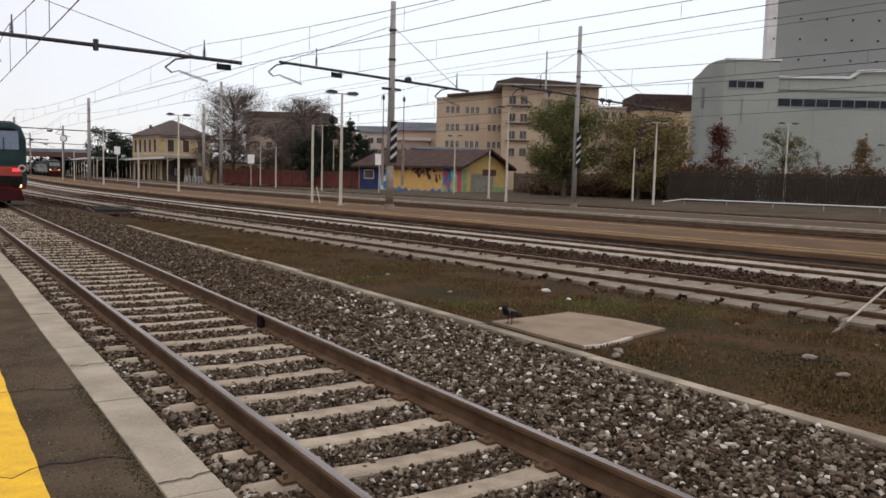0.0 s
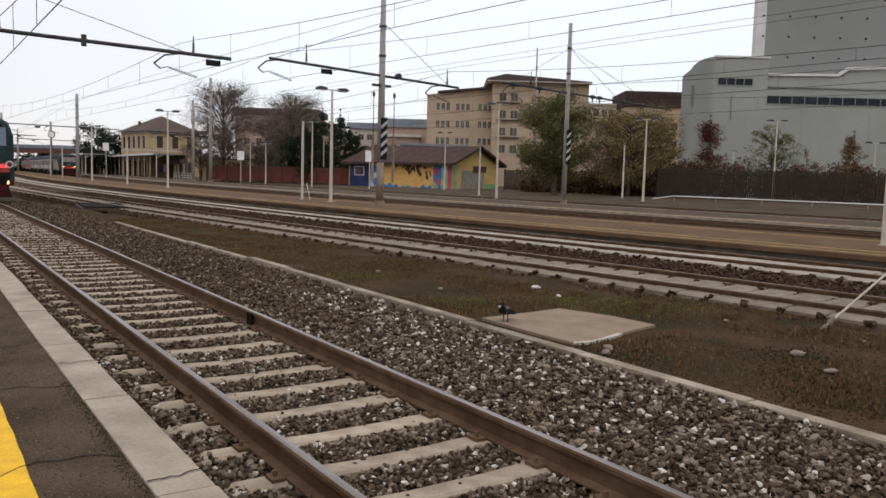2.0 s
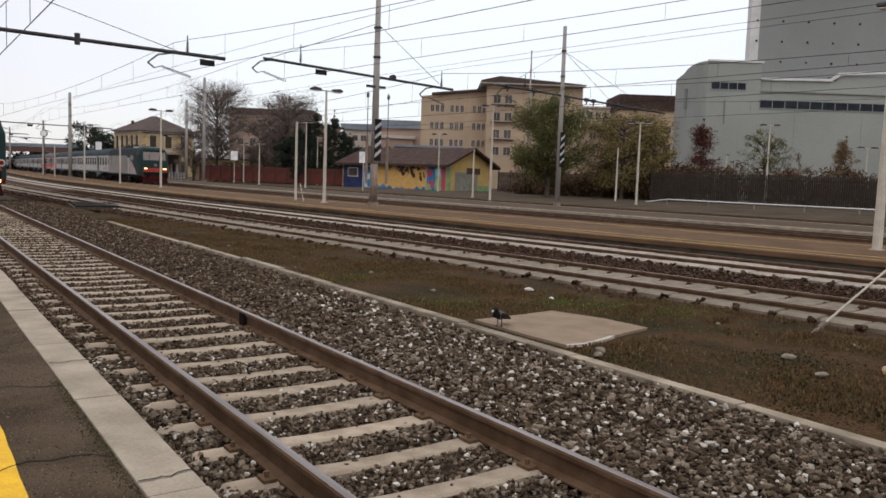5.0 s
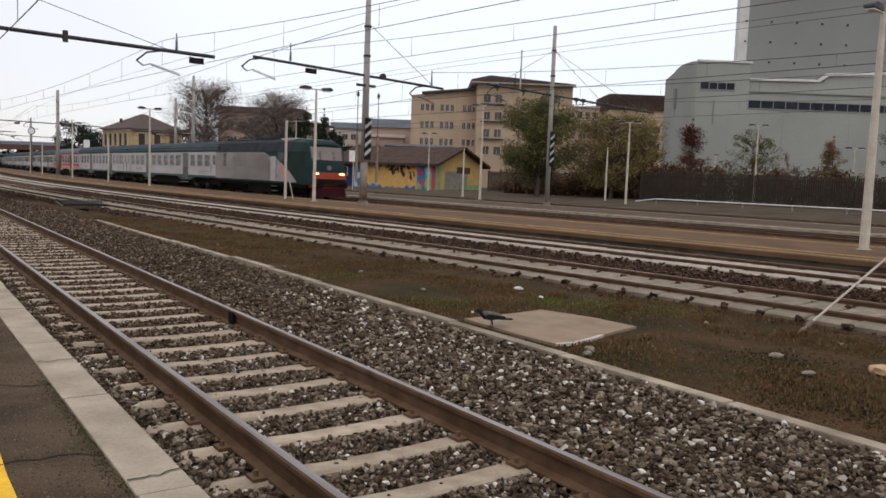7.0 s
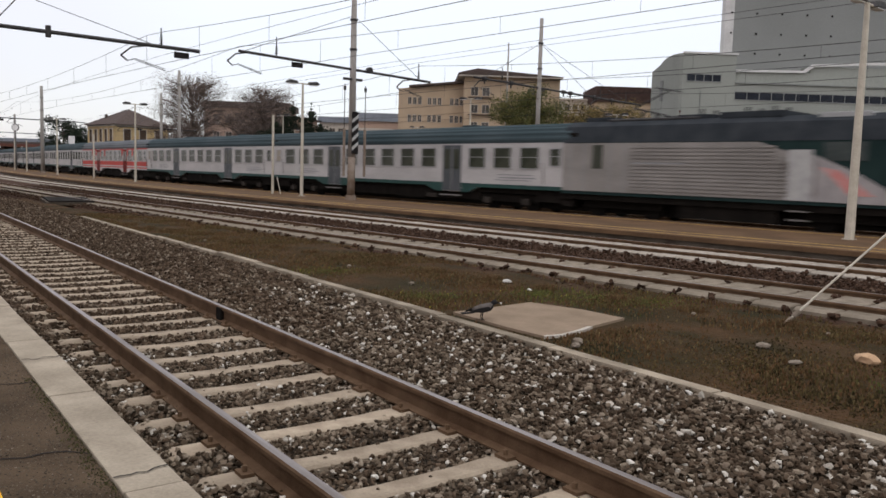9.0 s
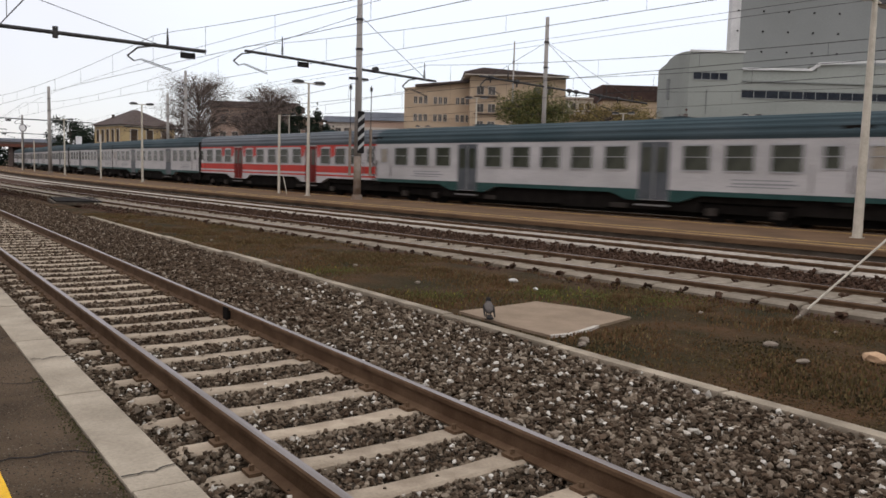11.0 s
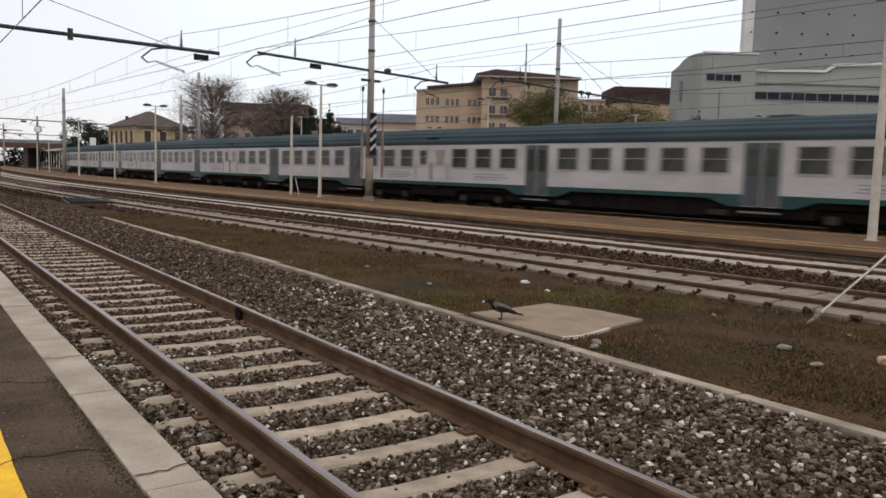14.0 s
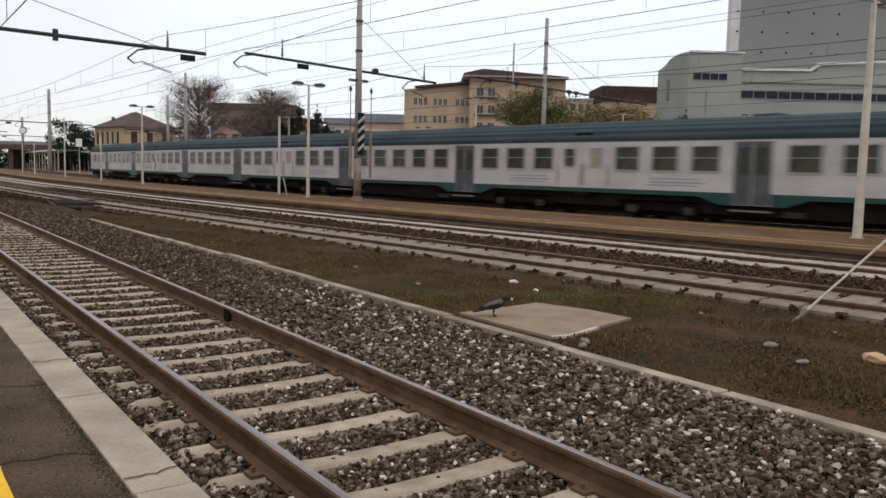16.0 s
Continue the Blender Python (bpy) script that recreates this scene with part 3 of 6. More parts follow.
LAMP = "cream steel platform lamp with two grey heads"
platform_lamp(LAMP + " on the brown platform", 6.5, far_pose(23.6, 8.9, 0.12), r=0.13)
platform_lamp(LAMP + " on the brown platform", 6.2, far_pose(23.6, 39.3, 0.12), r=0.1)
platform_lamp(LAMP + " on the brown platform", 6.4, far_pose(23.6, 68.4, 0.12), r=0.1)
platform_lamp(LAMP + " on the brown platform", 6.3, far_pose(23.6, 100.4, 0.12), r=0.1)
for u, v, h, double in ((17.0, 67.8, 6.9, True), (17.3, 77.0, 5.2, False), (4.4, 65.3, 7.6, True), (3.4, 74.5, 4.5, False), (0.2, 98.5, 7.0, True)):
    platform_lamp("cream yard lamp with two grey heads" if double else "slim cream yard lamp with one short head", h, town(u, v, 0.06, -27), double, 0.11 if v < 70 else 0.1)
for u, v, h in ((-15.3, 93.8, 7.6), (-18.0, 121.0, 7.2), (-23.5, 106.5, 5.4), (-30.0, 125.0, 5.9)):
    platform_lamp(LAMP + " near the red fence", h, town(u, v, 0.08, -35), True, 0.1)
for u, v, h, dbl in ((33.0, 80, 7.9, True), (42.9, 80, 6.0, True), (30.3, 84, 5.0, False)):
    platform_lamp("pale street lamp behind the fence", h, town(u, v, 0.2), dbl, 0.1)


def brace_post():
    t = thing("steel_post", "bare cream steel post with a slanting brace", "post", m=far_pose(23.6, 42.8, 0.12))
    part("post", tubes(((0, 0, 0), (0, 0, 4.6), 0.08, 0.07), n=10), M_POLE, t)
    part("brace", tubes(((0.05, -0.9, 0), (0.02, -0.5, 1.0), 0.025), n=6), M_POLE, t)


brace_post()
for s, h in ((81.8, 4.2), (126, 4.3), (143, 4.4)):
    t = thing("steel_post", "thin cream steel post on the brown platform", "post", "steel posts", far_pose(23.5, s, 0.12))
    part("post", tubes(((0, 0, 0), (0, 0, h), 0.08, 0.07), n=8), M_POLE, t)


def tapered(label, m, height, r0, r1, striped=None, rust=2.2):
    t = thing("catenary_mast", label, "mast", "overhead line masts", m)
    part("foot", tubes(((0, 0, 0), (0, 0, 0.25), r0 * 1.5, r0 * 1.35), n=12), M_RUSTPOLE, t)
    if rust:
        part("lower_shaft", tubes(((0, 0, 0.2), (0, 0, rust), r0 * 1.02, r0 * 0.98), n=14), M_RUSTPOLE, t, "rust-stained lower shaft", True)
    part("shaft", tubes(((0, 0, max(rust, 0.2) - 0.01), (0, 0, height), r0, r1), n=14), M_CONCPOLE, t, "", True)
    for z in (0.72, 0.86):
        part("collar", tubes(((0, 0, height * z), (0, 0, height * z + 0.1), r0 * 0.98, r0 * 0.98), n=14), M_STEELDARK, t)
    if striped:
        z0, z1 = striped
        board = part("warning_board", boxes((-0.2 + r0 * 0.2, r0 * 0.2 + 0.18, -r0 - 0.06, -r0 - 0.02, z0, z1)), M_BLACK, t, "black board with white slanting stripes")
        k = 4
        for i in range(k):
            z = z0 + (z1 - z0) * (i + 0.85) / (k + 0.6)
            bm = bmesh.new()
            slab(bm, [(r0 * 0.2 - 0.2, z - 0.24), (r0 * 0.2 + 0.18, z + 0.06), (r0 * 0.2 + 0.18, z + 0.24), (r0 * 0.2 - 0.2, z - 0.06)], -r0 - 0.065, -r0 - 0.062, 'y')
            part("stripe", bm, M_CORN0, board)
    return t


def registration_arm(parent, x, z, sgn=-1, drop=1.0):
    """The bent steady arm and insulator that hang from a beam."""
    part("hanger", tubes(((x, 0, z), (x + sgn * 0.75, 0, z - 0.15), 0.035), ((x + sgn * 0.75, 0, z - 0.15), (x + sgn * 1.15, 0, z - 0.5), 0.035), ((x + sgn * 1.15, 0, z - 0.5), (x + sgn * 0.9, 0, z - 0.68), 0.03), n=6), M_STEELDARK, parent)
    part("steady_arm", tubes(((x + sgn * 0.9, 0, z - 0.68), (x + sgn * 0.6, 0, z - 0.58), 0.02), ((x + sgn * 0.6, 0, z - 0.58), (x - sgn * 0.55, 0, z - drop + 0.12), 0.016), ((x + sgn * 0.6, 0, z - 0.63), (x - sgn * 0.55, 0, z - drop + 0.06), 0.016), n=6), M_STEELDARK, parent)


def insulator(parent, x, z, h=0.62):
    rods = [((x, 0, z), (x, 0, z + h), 0.025)]
    rods += [((x, 0, z + 0.12 + 0.08 * i), (x, 0, z + 0.16 + 0.08 * i), 0.07 - 0.006 * i) for i in range(5)]
    part("insulator", tubes(*rods, n=8), M_STEELDARK, parent)


def plate(parent, x, z):
    p = part("track_plate", boxes((x - 0.3, x + 0.3, -0.03, 0.0, z - 0.38, z - 0.14)), M_BLACK, parent, "small dark hanging plate")
    for d in (-0.25, 0.25):
        part("bracket", tubes(((x + d, 0, z - 0.14), (x + d, 0, z), 0.012), n=5), M_STEELDARK, p)


# mast on the brown platform with its cross beam
mast_a = tapered("tapered concrete catenary mast with a striped warning board", far_pose(23.6, 34.2, 0.12), 10.4, 0.195, 0.13, (2.35, 4.45))
part("beam", tubes(((-6.2, 0, 6.75), (5.0, 0, 6.4), 0.065), n=8), M_STEELDARK, mast_a, "dark steel cross beam")
registration_arm(mast_a, -5.6, 6.75)
registration_arm(mast_a, 3.9, 6.45)
insulator(mast_a, -4.3, 6.7, 0.9)
insulator(mast_a, 4.2, 6.4, 0.9)
plate(mast_a, -3.2, 6.7)
part("crossarm", boxes((-0.6, 0.5, -0.12, 0.0, 6.0, 6.12)), M_STEELDARK, mast_a)
part("pulley", tubes(((1.0, -0.1, 6.62), (1.0, 0.1, 6.62), 0.16), n=12), M_STEELDARK, mast_a)
for x, lab in ((-0.5, "left"), (0.75, "right")):
    part("tension_rod", tubes(((x, -0.05, 1.6), (x, -0.05, 5.8), 0.02), ((x, -0.05, 5.5), (x, -0.05, 5.7), 0.07), n=8), M_STEELDARK, mast_a)
    part("counterweight", tubes(((x, -0.05, 1.2), (x, -0.05, 3.6), 0.07), n=10), M_RUSTPOLE, mast_a, "rusty stacked counterweight")
for x in (-6.0, 4.4):
    part("stay", tubes(((0, 0, 9.2), (x, 0, 6.75 if x < 0 else 6.4), 0.014), n=5), M_WIRE, mast_a)

mast_b = tapered("pale concrete catenary mast beyond the main line", far_pose(45.5, 42.5, -0.08), 11.8, 0.17, 0.12, (2.6, 4.9), rust=0)
part("beam", tubes(((-5.8, 0, 7.45), (11.0, 0, 7.0), 0.065), n=8), M_STEELDARK, mast_b, "dark steel cross beam")
registration_arm(mast_b, -4.6, 7.4)
registration_arm(mast_b, 6.4, 7.1)
insulator(mast_b, -3.4, 7.4, 0.9)
insulator(mast_b, 6.3, 7.1, 0.9)
insulator(mast_b, 9.2, 7.05, 0.8)
for x in (-4.9, -2.6, 2.4, 3.1, 5.6, 7.6):
    z = 7.3 - 0.027 * x
    part("beam_clamp", tubes(((x - 0.14, 0, z), (x + 0.14, 0, z), 0.13), ((x, 0, z - 0.32), (x, 0, z + 0.1), 0.05), n=8), M_STEELDARK, mast_b)
for x in (-5.5, 5.2, 9.0):
    part("stay", tubes(((0, 0, 10.2), (x, 0, 7.2), 0.014), n=5), M_WIRE, mast_b)

for ob in mast_b.children_recursive:
    ob.data.transform(Matrix.Scale(1.135, 4))

# near beam over the first two tracks, held by a mast beside the platform
mast_n = tapered("concrete mast carrying a long beam over the near tracks", pose(-1.6, 33.0, 0.3, 0, 0, 0), 9.0, 0.22, 0.15, None, rust=0)
part("beam", tubes(((0, 0, 6.22), (12.95, 0, 6.0), 0.075), n=8), M_STEELDARK, mast_n, "long dark steel cross beam")
part("joint", tubes(((7.3, 0, 5.9), (7.3, 0, 6.32), 0.1), n=8), M_STEELDARK, mast_n)
registration_arm(mast_n, 11.0, 6.03)
registration_arm(mast_n, 3.6, 6.1)
insulator(mast_n, 11.4, 6.0, 0.75)
insulator(mast_n, 4.5, 6.12, 0.75)
plate(mast_n, 12.2, 6.02)
part("stay", tubes(((0, 0, 9.0), (11.0, 0, 6.1), 0.014), n=5), M_WIRE, mast_n)

# masts further along the platforms
FAR_MAST = "thin dark catenary mast far along the station"
far_masts = []
for c, s, h, arm in ((23.6, 111, 10.7, -9), (40, 118.8, 11.6, -6), (40, 109.5, 14.0, 0), (26, 170, 10, -6), (17, 150, 10, 5), (24, 235, 11, -8)):
    t = tapered(FAR_MAST, far_pose(c, s, 0.12), h, 0.24, 0.17, None, rust=0)
    if arm:
        part("beam", tubes(((min(arm, 0), 0, 6.6), (max(arm, 5), 0, 6.5), 0.07), n=6), M_STEELDARK, t)
        registration_arm(t, arm * 0.8, 6.6)
        registration_arm(t, arm * 0.3, 6.6)
        plate(t, arm * 0.5, 6.6)
t = tapered("slim dark mast beyond the far platform", town(13.2, 118, 0.2), 20.5, 0.2, 0.1, None, rust=0)


def wire(name, label, pts, r=0.016, group="overhead wires"):
    bm = bmesh.new()
    rings = []
    for p in pts:
        rings.append([bm.verts.new(p + Vector((r * math.cos(a), 0, r * math.sin(a)))) for a in (0.5, 2.6, 4.7)])
    for a, b in zip(rings, rings[1:]):
        for i in range(3):
            bm.faces.new((a[i], a[(i + 1) % 3], b[(i + 1) % 3], b[i]))
    return bm


def overhead(c, s0, s1, where, spans, contact=5.1, carrier=6.5, sag=0.85, r=0.016, dropper=5.0):
    t = thing("overhead_line", "dark contact and carrier wires above a track", "overhead wire", "overhead lines")
    part("contact_wire", wire("w", "", [where(c, s, contact) for s in steps(s0, s1, 5)], r), M_WIRE, t)
    def high(s):
        k = (s - spans[0]) / spans[1] % 1.0
        return carrier - sag * 4 * k * (1 - k)
    part("carrier_wire", wire("w", "", [where(c, s, high(s)) for s in steps(s0, s1, 2)], r), M_WIRE, t)
    s = s0 + 2
    while s < min(s1, 130):
        part("dropper", tubes((where(c, s, contact), where(c, s, high(s)), r * 0.6), n=4), M_WIRE, t)
        s += dropper
    return t


overhead(2.75, -20, 90, near, (33, 50), 5.05, 6.75, 0.9)
overhead(12.45, -30, 260, far, (31.5, 46), 5.45, 6.7, 0.75, 0.010)
overhead(17.35, -30, 260, far, (34, 50), 5.8, 7.05, 0.85, 0.010)
overhead(27.85, -60, 300, far, (34, 50), 5.9, 7.3, 1.0, 0.013)
overhead(31.9, -60, 300, far, (36, 50), 5.65, 7.0, 0.8, 0.013)
overhead(47.0, -60, 300, far, (36, 50), 6.35, 7.6, 0.8, 0.013)
feeders = thing("feeder_line", "thin feeder wires strung between mast heads", "overhead wire", "overhead lines")
for c, z in ((40.1, 10.15), (39.7, 10.42), (23.4, 9.75)):
    part("wire", wire("w", "", [far(c, s, z) for s in steps(-66, 234, 4)], 0.013), M_WIRE, feeders)


# ---- rolling stock ----
M_COACH = mat("coach_white", (0.43, 0.415, 0.4), (0.35, 0.34, 0.325), 1.2, 25, 0.5, 0.05, stretch=(1, 0.4, 1))
M_COACHRED = mat("coach_red", (0.45, 0.032, 0.02), (0.34, 0.03, 0.02), 1.2, 25, 0.5, 0.05)
M_GREEN = mat("coach_green", (0.012, 0.025, 0.024), (0.017, 0.034, 0.032), 1.5, 25, 0.6, 0.05, spec=0.06)
M_ROOF = mat("coach_roof_green", (0.032, 0.05, 0.055), (0.05, 0.068, 0.074), 0.8, 25, 0.75, 0.1, stretch=(1, 0.3, 1))
M_ROOFGREY = mat("coach_roof_grey", (0.055, 0.064, 0.07), (0.085, 0.094, 0.1), 0.8, 25, 0.6, 0.1, stretch=(1, 0.3, 1))
M_SKIRT = mat("skirt_green", (0.014, 0.045, 0.04), (0.02, 0.06, 0.052), 1.5, 25, 0.55, 0.05)
M_DOOR = mat("coach_door_grey", (0.055, 0.062, 0.065), (0.08, 0.085, 0.09), 1.5, 25, 0.5, 0.05)
# near-black: grime plus the shade under the train, put into the colour
M_UNDER = mat("underframe_shade_grime", (0.008, 0.007, 0.006), (0.014, 0.012, 0.01), 2, 25, 0.95, 0.2, spec=0.04)
# lighter than the underframe, so the boxes stand out from it
M_LIGHTGEAR = mat("lighter_running_gear", (0.05, 0.042, 0.035), (0.025, 0.022, 0.019), 4, 30, 0.9, 0.2)
M_STEP = mat("step_grey", (0.2, 0.19, 0.18), (0.12, 0.11, 0.1), 4, 30, 0.8, 0.1)
M_BOARD = mat("drawn_beige_blind", (0.3, 0.265, 0.21), (0.24, 0.21, 0.165), 2, 20, 0.6, 0.05)
M_GLASS = mat("coach_window_glass", (0.03, 0.034, 0.024), (0.055, 0.058, 0.042), 0.9, 5, 0.12, 0.0, spec=0.16)
M_FRAME = mat("window_frame_aluminium", (0.34, 0.345, 0.335), (0.27, 0.27, 0.265), 4, 30, 0.4, 0.0, metal=0.4)
M_SILVER = mat("loco_silver", (0.25, 0.235, 0.215), (0.19, 0.178, 0.162), 1.2, 25, 0.5, 0.05, stretch=(1, 0.4, 1))
# dark red, lowered to hold the shade on the locomotive's lower front
M_LOCORED = mat("loco_red", (0.14, 0.014, 0.01), (0.09, 0.012, 0.01), 1.5, 25, 0.6, 0.05, spec=0.06)
M_FRONTRED = mat("front_red", (0.3, 0.035, 0.015), (0.2, 0.025, 0.012), 1.5, 25, 0.5, 0.05)
M_LOCOROOF = mat("loco_roof_grey", (0.022, 0.026, 0.03), (0.035, 0.04, 0.044), 1.5, 25, 0.8, 0.1)
M_LOGO = mat("grey_lettering", (0.2, 0.21, 0.21), (0.25, 0.25, 0.25), 3, 25, 0.6, 0.0)
M_SWOOSH = mat("grey_white_swoosh", (0.33, 0.31, 0.3), (0.26, 0.245, 0.24), 3, 40, 0.7, 0.1)
M_CABGLASS = mat("cab_glass", (0.035, 0.045, 0.043), (0.05, 0.06, 0.057), 1, 8, 0.2, 0.0, spec=0.12)
M_HEAD = glow("headlight_lit", (1.0, 0.7, 0.26), 3.4)
M_TAIL = glow("tail_light_lit", (1.0, 0.03, 0.04), 1.6)
M_WIND = mat("windscreen", (0.21, 0.175, 0.155), (0.17, 0.145, 0.13), 1, 8, 0.12, 0.0, spec=0.25)
M_WINDBLUE = mat("windscreen_blue", (0.10, 0.125, 0.17), (0.12, 0.145, 0.19), 1, 8, 0.12, 0.0, spec=0.3)

HALF = 12.78


def side_outline(dips=True):
    lo, hi, dip = 1.08, 3.1, 0.78
    pts = [(-HALF, lo)]
    for y in (-5.3, 5.3):
        if dips:
            pts += [(y - 2.0, lo), (y - 1.2, dip), (y + 1.2, dip), (y + 2.0, lo)]
    pts += [(HALF, lo), (HALF, hi), (-HALF, hi)]
    return pts


def roof_mesh(material, half=HALF, top=3.93, base=3.1, w=1.41, ribs=11):
    bm = bmesh.new()
    prof = [(-w - 0.012, base - 0.03)]
    k = ribs * 4
    for i in range(k + 1):
        a = math.pi * i / k
        lift = 0.028 if i % 4 in (1, 2) else 0.0
        x, z = -math.cos(a), math.sin(a)
        x = math.copysign(abs(x) ** 0.72, x)
        prof.append((x * (w + 0.012 + lift), base + (top - base + lift) * z ** 0.8 if z > 1e-6 else base))
    prof.append((w + 0.012, base - 0.03))
    sweep(bm, prof, [-half, half], lambda c, s, z: Vector((c, s, z)))
    return finish("roof", bm, material)


def window_meshes(w, h):
    fr = bmesh.new()
    for d in ((-0.03, 0.02, -w / 2, w / 2, -h / 2, -h / 2 + 0.05), (-0.03, 0.02, -w / 2, w / 2, h / 2 - 0.05, h / 2), (-0.03, 0.02, -w / 2, -w / 2 + 0.05, -h / 2 + 0.05, h / 2 - 0.05), (-0.03, 0.02, w / 2 - 0.05, w / 2, -h / 2 + 0.05, h / 2 - 0.05), (-0.025, 0.02, -w / 2 + 0.05, w / 2 - 0.05, 0.02, 0.045)):
        box(fr, *d)
    return finish("window", fr, M_FRAME), finish("pane", boxes((-0.008, 0.018, -w / 2 + 0.04, w / 2 - 0.04, -h / 2 + 0.04, h / 2 - 0.04)), M_GLASS)


BIG, SMALL = window_meshes(1.16, 0.98), window_meshes(0.62, 0.8)
BLIND = finish("pane", boxes((-0.008, 0.018, -0.27, 0.27, -0.36, 0.36)), M_BOARD)


def wheelset(bm, y, r=0.46):
    for x in (-0.78, 0.78):
        tube(bm, (x - 0.07, y, r), (x + 0.07, y, r), r, n=18)
    tube(bm, (-0.8, y, r), (0.8, y, r), 0.08, n=8)


def bogie(parent, y, gap=1.25):
    b = part("bogie", boxes((-1.05, -0.9, y - gap - 0.6, y + gap + 0.6, 0.4, 0.75), (0.9, 1.05, y - gap - 0.6, y + gap + 0.6, 0.4, 0.75), (-0.9, 0.9, y - 0.3, y + 0.3, 0.45, 0.8), bevel=0.03), M_UNDER, parent, "grimy bogie frame, near-black with underbody shade in its colour")
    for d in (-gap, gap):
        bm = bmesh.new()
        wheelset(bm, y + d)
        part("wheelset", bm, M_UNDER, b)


def coach(label, red=False):
    t = thing("railway_coach", label, "railway coach", "coaches of the passing train")
    paint = M_COACH
    bm = bmesh.new()
    slab(bm, side_outline(), -1.41, 1.41, 'x')
    part("body", bm, paint, t, "pale grey-white body side")
    part("roof", roof_mesh(M_ROOFGREY if red else M_ROOF), None, t, "grey ribbed roof" if red else "dark green ribbed roof")
    for y in (-5.4, 5.4):
        part("roof_vent", boxes((-0.5, 0.5, y - 0.5, y + 0.5, 3.75, 4.02), bevel=0.04), M_ROOF, t)
    for x in (-1.0, 1.0):
        part("vestibule_flap", boxes((x * 1.33 - 0.06, x * 1.33 + 0.06, -13.14, -12.7, 0.9, 3.45), (x * 1.33 - 0.06, x * 1.33 + 0.06, 12.7, 13.14, 0.9, 3.45)), M_UNDER, t, "black rubber flap between coaches")
    part("gangway", boxes((-0.8, 0.8, -13.15, -12.78, 0.9, 3.6), (-0.8, 0.8, 12.78, 13.15, 0.9, 3.6), bevel=0.03), M_UNDER, t)
    # the long low boxes are added filler that blocks daylight below the floor
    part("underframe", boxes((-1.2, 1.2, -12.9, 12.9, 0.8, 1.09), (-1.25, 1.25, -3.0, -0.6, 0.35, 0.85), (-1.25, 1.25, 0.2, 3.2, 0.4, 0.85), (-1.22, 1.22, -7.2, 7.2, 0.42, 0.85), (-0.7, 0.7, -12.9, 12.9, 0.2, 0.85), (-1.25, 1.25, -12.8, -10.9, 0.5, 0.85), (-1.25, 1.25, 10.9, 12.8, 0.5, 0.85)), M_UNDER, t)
    for y in (-9.0, 9.0):
        bogie(t, y)
        for x in (-1.28, 1.28):
            for d in (-1.25, 1.25):
                part("axle_box", boxes((x - 0.1, x + 0.1, y + d - 0.2, y + d + 0.2, 0.32, 0.6), bevel=0.03), M_LIGHTGEAR, t, "grey-brown axle box")
    part("brake_gear", boxes((-1.27, 1.27, -4.0, -3.2, 0.42, 0.62), (-1.27, 1.27, 3.5, 4.2, 0.42, 0.62), bevel=0.02), M_LIGHTGEAR, t, "grey-brown gear under the floor")
    for sx in (-1, 1):
        flip = Matrix.Identity(4) if sx < 0 else Matrix.Rotation(math.pi, 4, 'Z')
        def at(y, z):
            return Matrix.Translation((sx * 1.412, y, z)) @ flip
        for y in (-10.5, -8.8, -7.1, -3.5, -1.75, 0, 1.75, 3.5, 7.1, 8.8, 10.5):
            w = part("window", BIG[0], None, t, m=at(y, 2.4))
            part("pane", BIG[1], None, w)
        for y in (-12.0, 12.0):
            w = part("window", SMALL[0], None, t, m=at(y, 2.44))
            part("pane", SMALL[1] if y < 0 or red else BLIND, None, w, "" if y < 0 or red else "drawn beige blind")
            for d in (-0.62, 0.62):
                part("grab_rail", tubes((at(y + d, 1.3).translation + Vector((sx * 0.05, 0, 0)), at(y + d, 2.2).translation + Vector((sx * 0.05, 0, 0)), 0.02), n=6), M_STEP, t) if abs(y + d) < 12.7 else None
        a, b = (-1.425, -1.40) if sx < 0 else (1.40, 1.425)
        for y in (-5.3, 5.3):
            d = part("door", boxes((a, b, y - 0.68, y - 0.02, 0.8, 3.0), (a, b, y + 0.02, y + 0.68, 0.8, 3.0)), M_LOCORED if red else M_DOOR, t, "dark red folding door" if red else "dark grey folding door")
            part("door_pane", boxes((a - 0.006, b + 0.006, y - 0.55, y - 0.12, 1.85, 2.8), (a - 0.006, b + 0.006, y + 0.12, y + 0.55, 1.85, 2.8)), M_GLASS, d)
            part("footstep", boxes((min(a * 1.06, a), max(b, b * 1.06), y - 0.75, y + 0.75, 0.56, 0.62)), M_STEP, t, "pale worn footstep")
        e = 0.004
        a, b = (-1.41 - e, -1.40) if sx < 0 else (1.40, 1.41 + e)
        spans = ((-12.76, -6.0), (-4.6, 4.6), (6.0, 12.76))
        if red:
            for y0, y1 in spans:
                part("red_band", boxes((a, b, y0, y1, 1.42, 1.82)), M_COACHRED, t, "red waist band")
                part("red_stripe", boxes((a, b, y0, y1, 1.2, 1.3)), M_COACHRED, t)
                part("cornice_band", boxes((a, b, y0, y1, 2.97, 3.07)), M_COACHRED, t)
            for y in (-6.35, -4.25, 4.25, 6.35, 2.62, -7.95, 7.95):
                bm = bmesh.new()
                slab(bm, [(y - 0.33, 3.0), (y - 0.2, 2.45), (y + 0.2, 2.3), (y + 0.3, 3.0)], a, b, 'x')
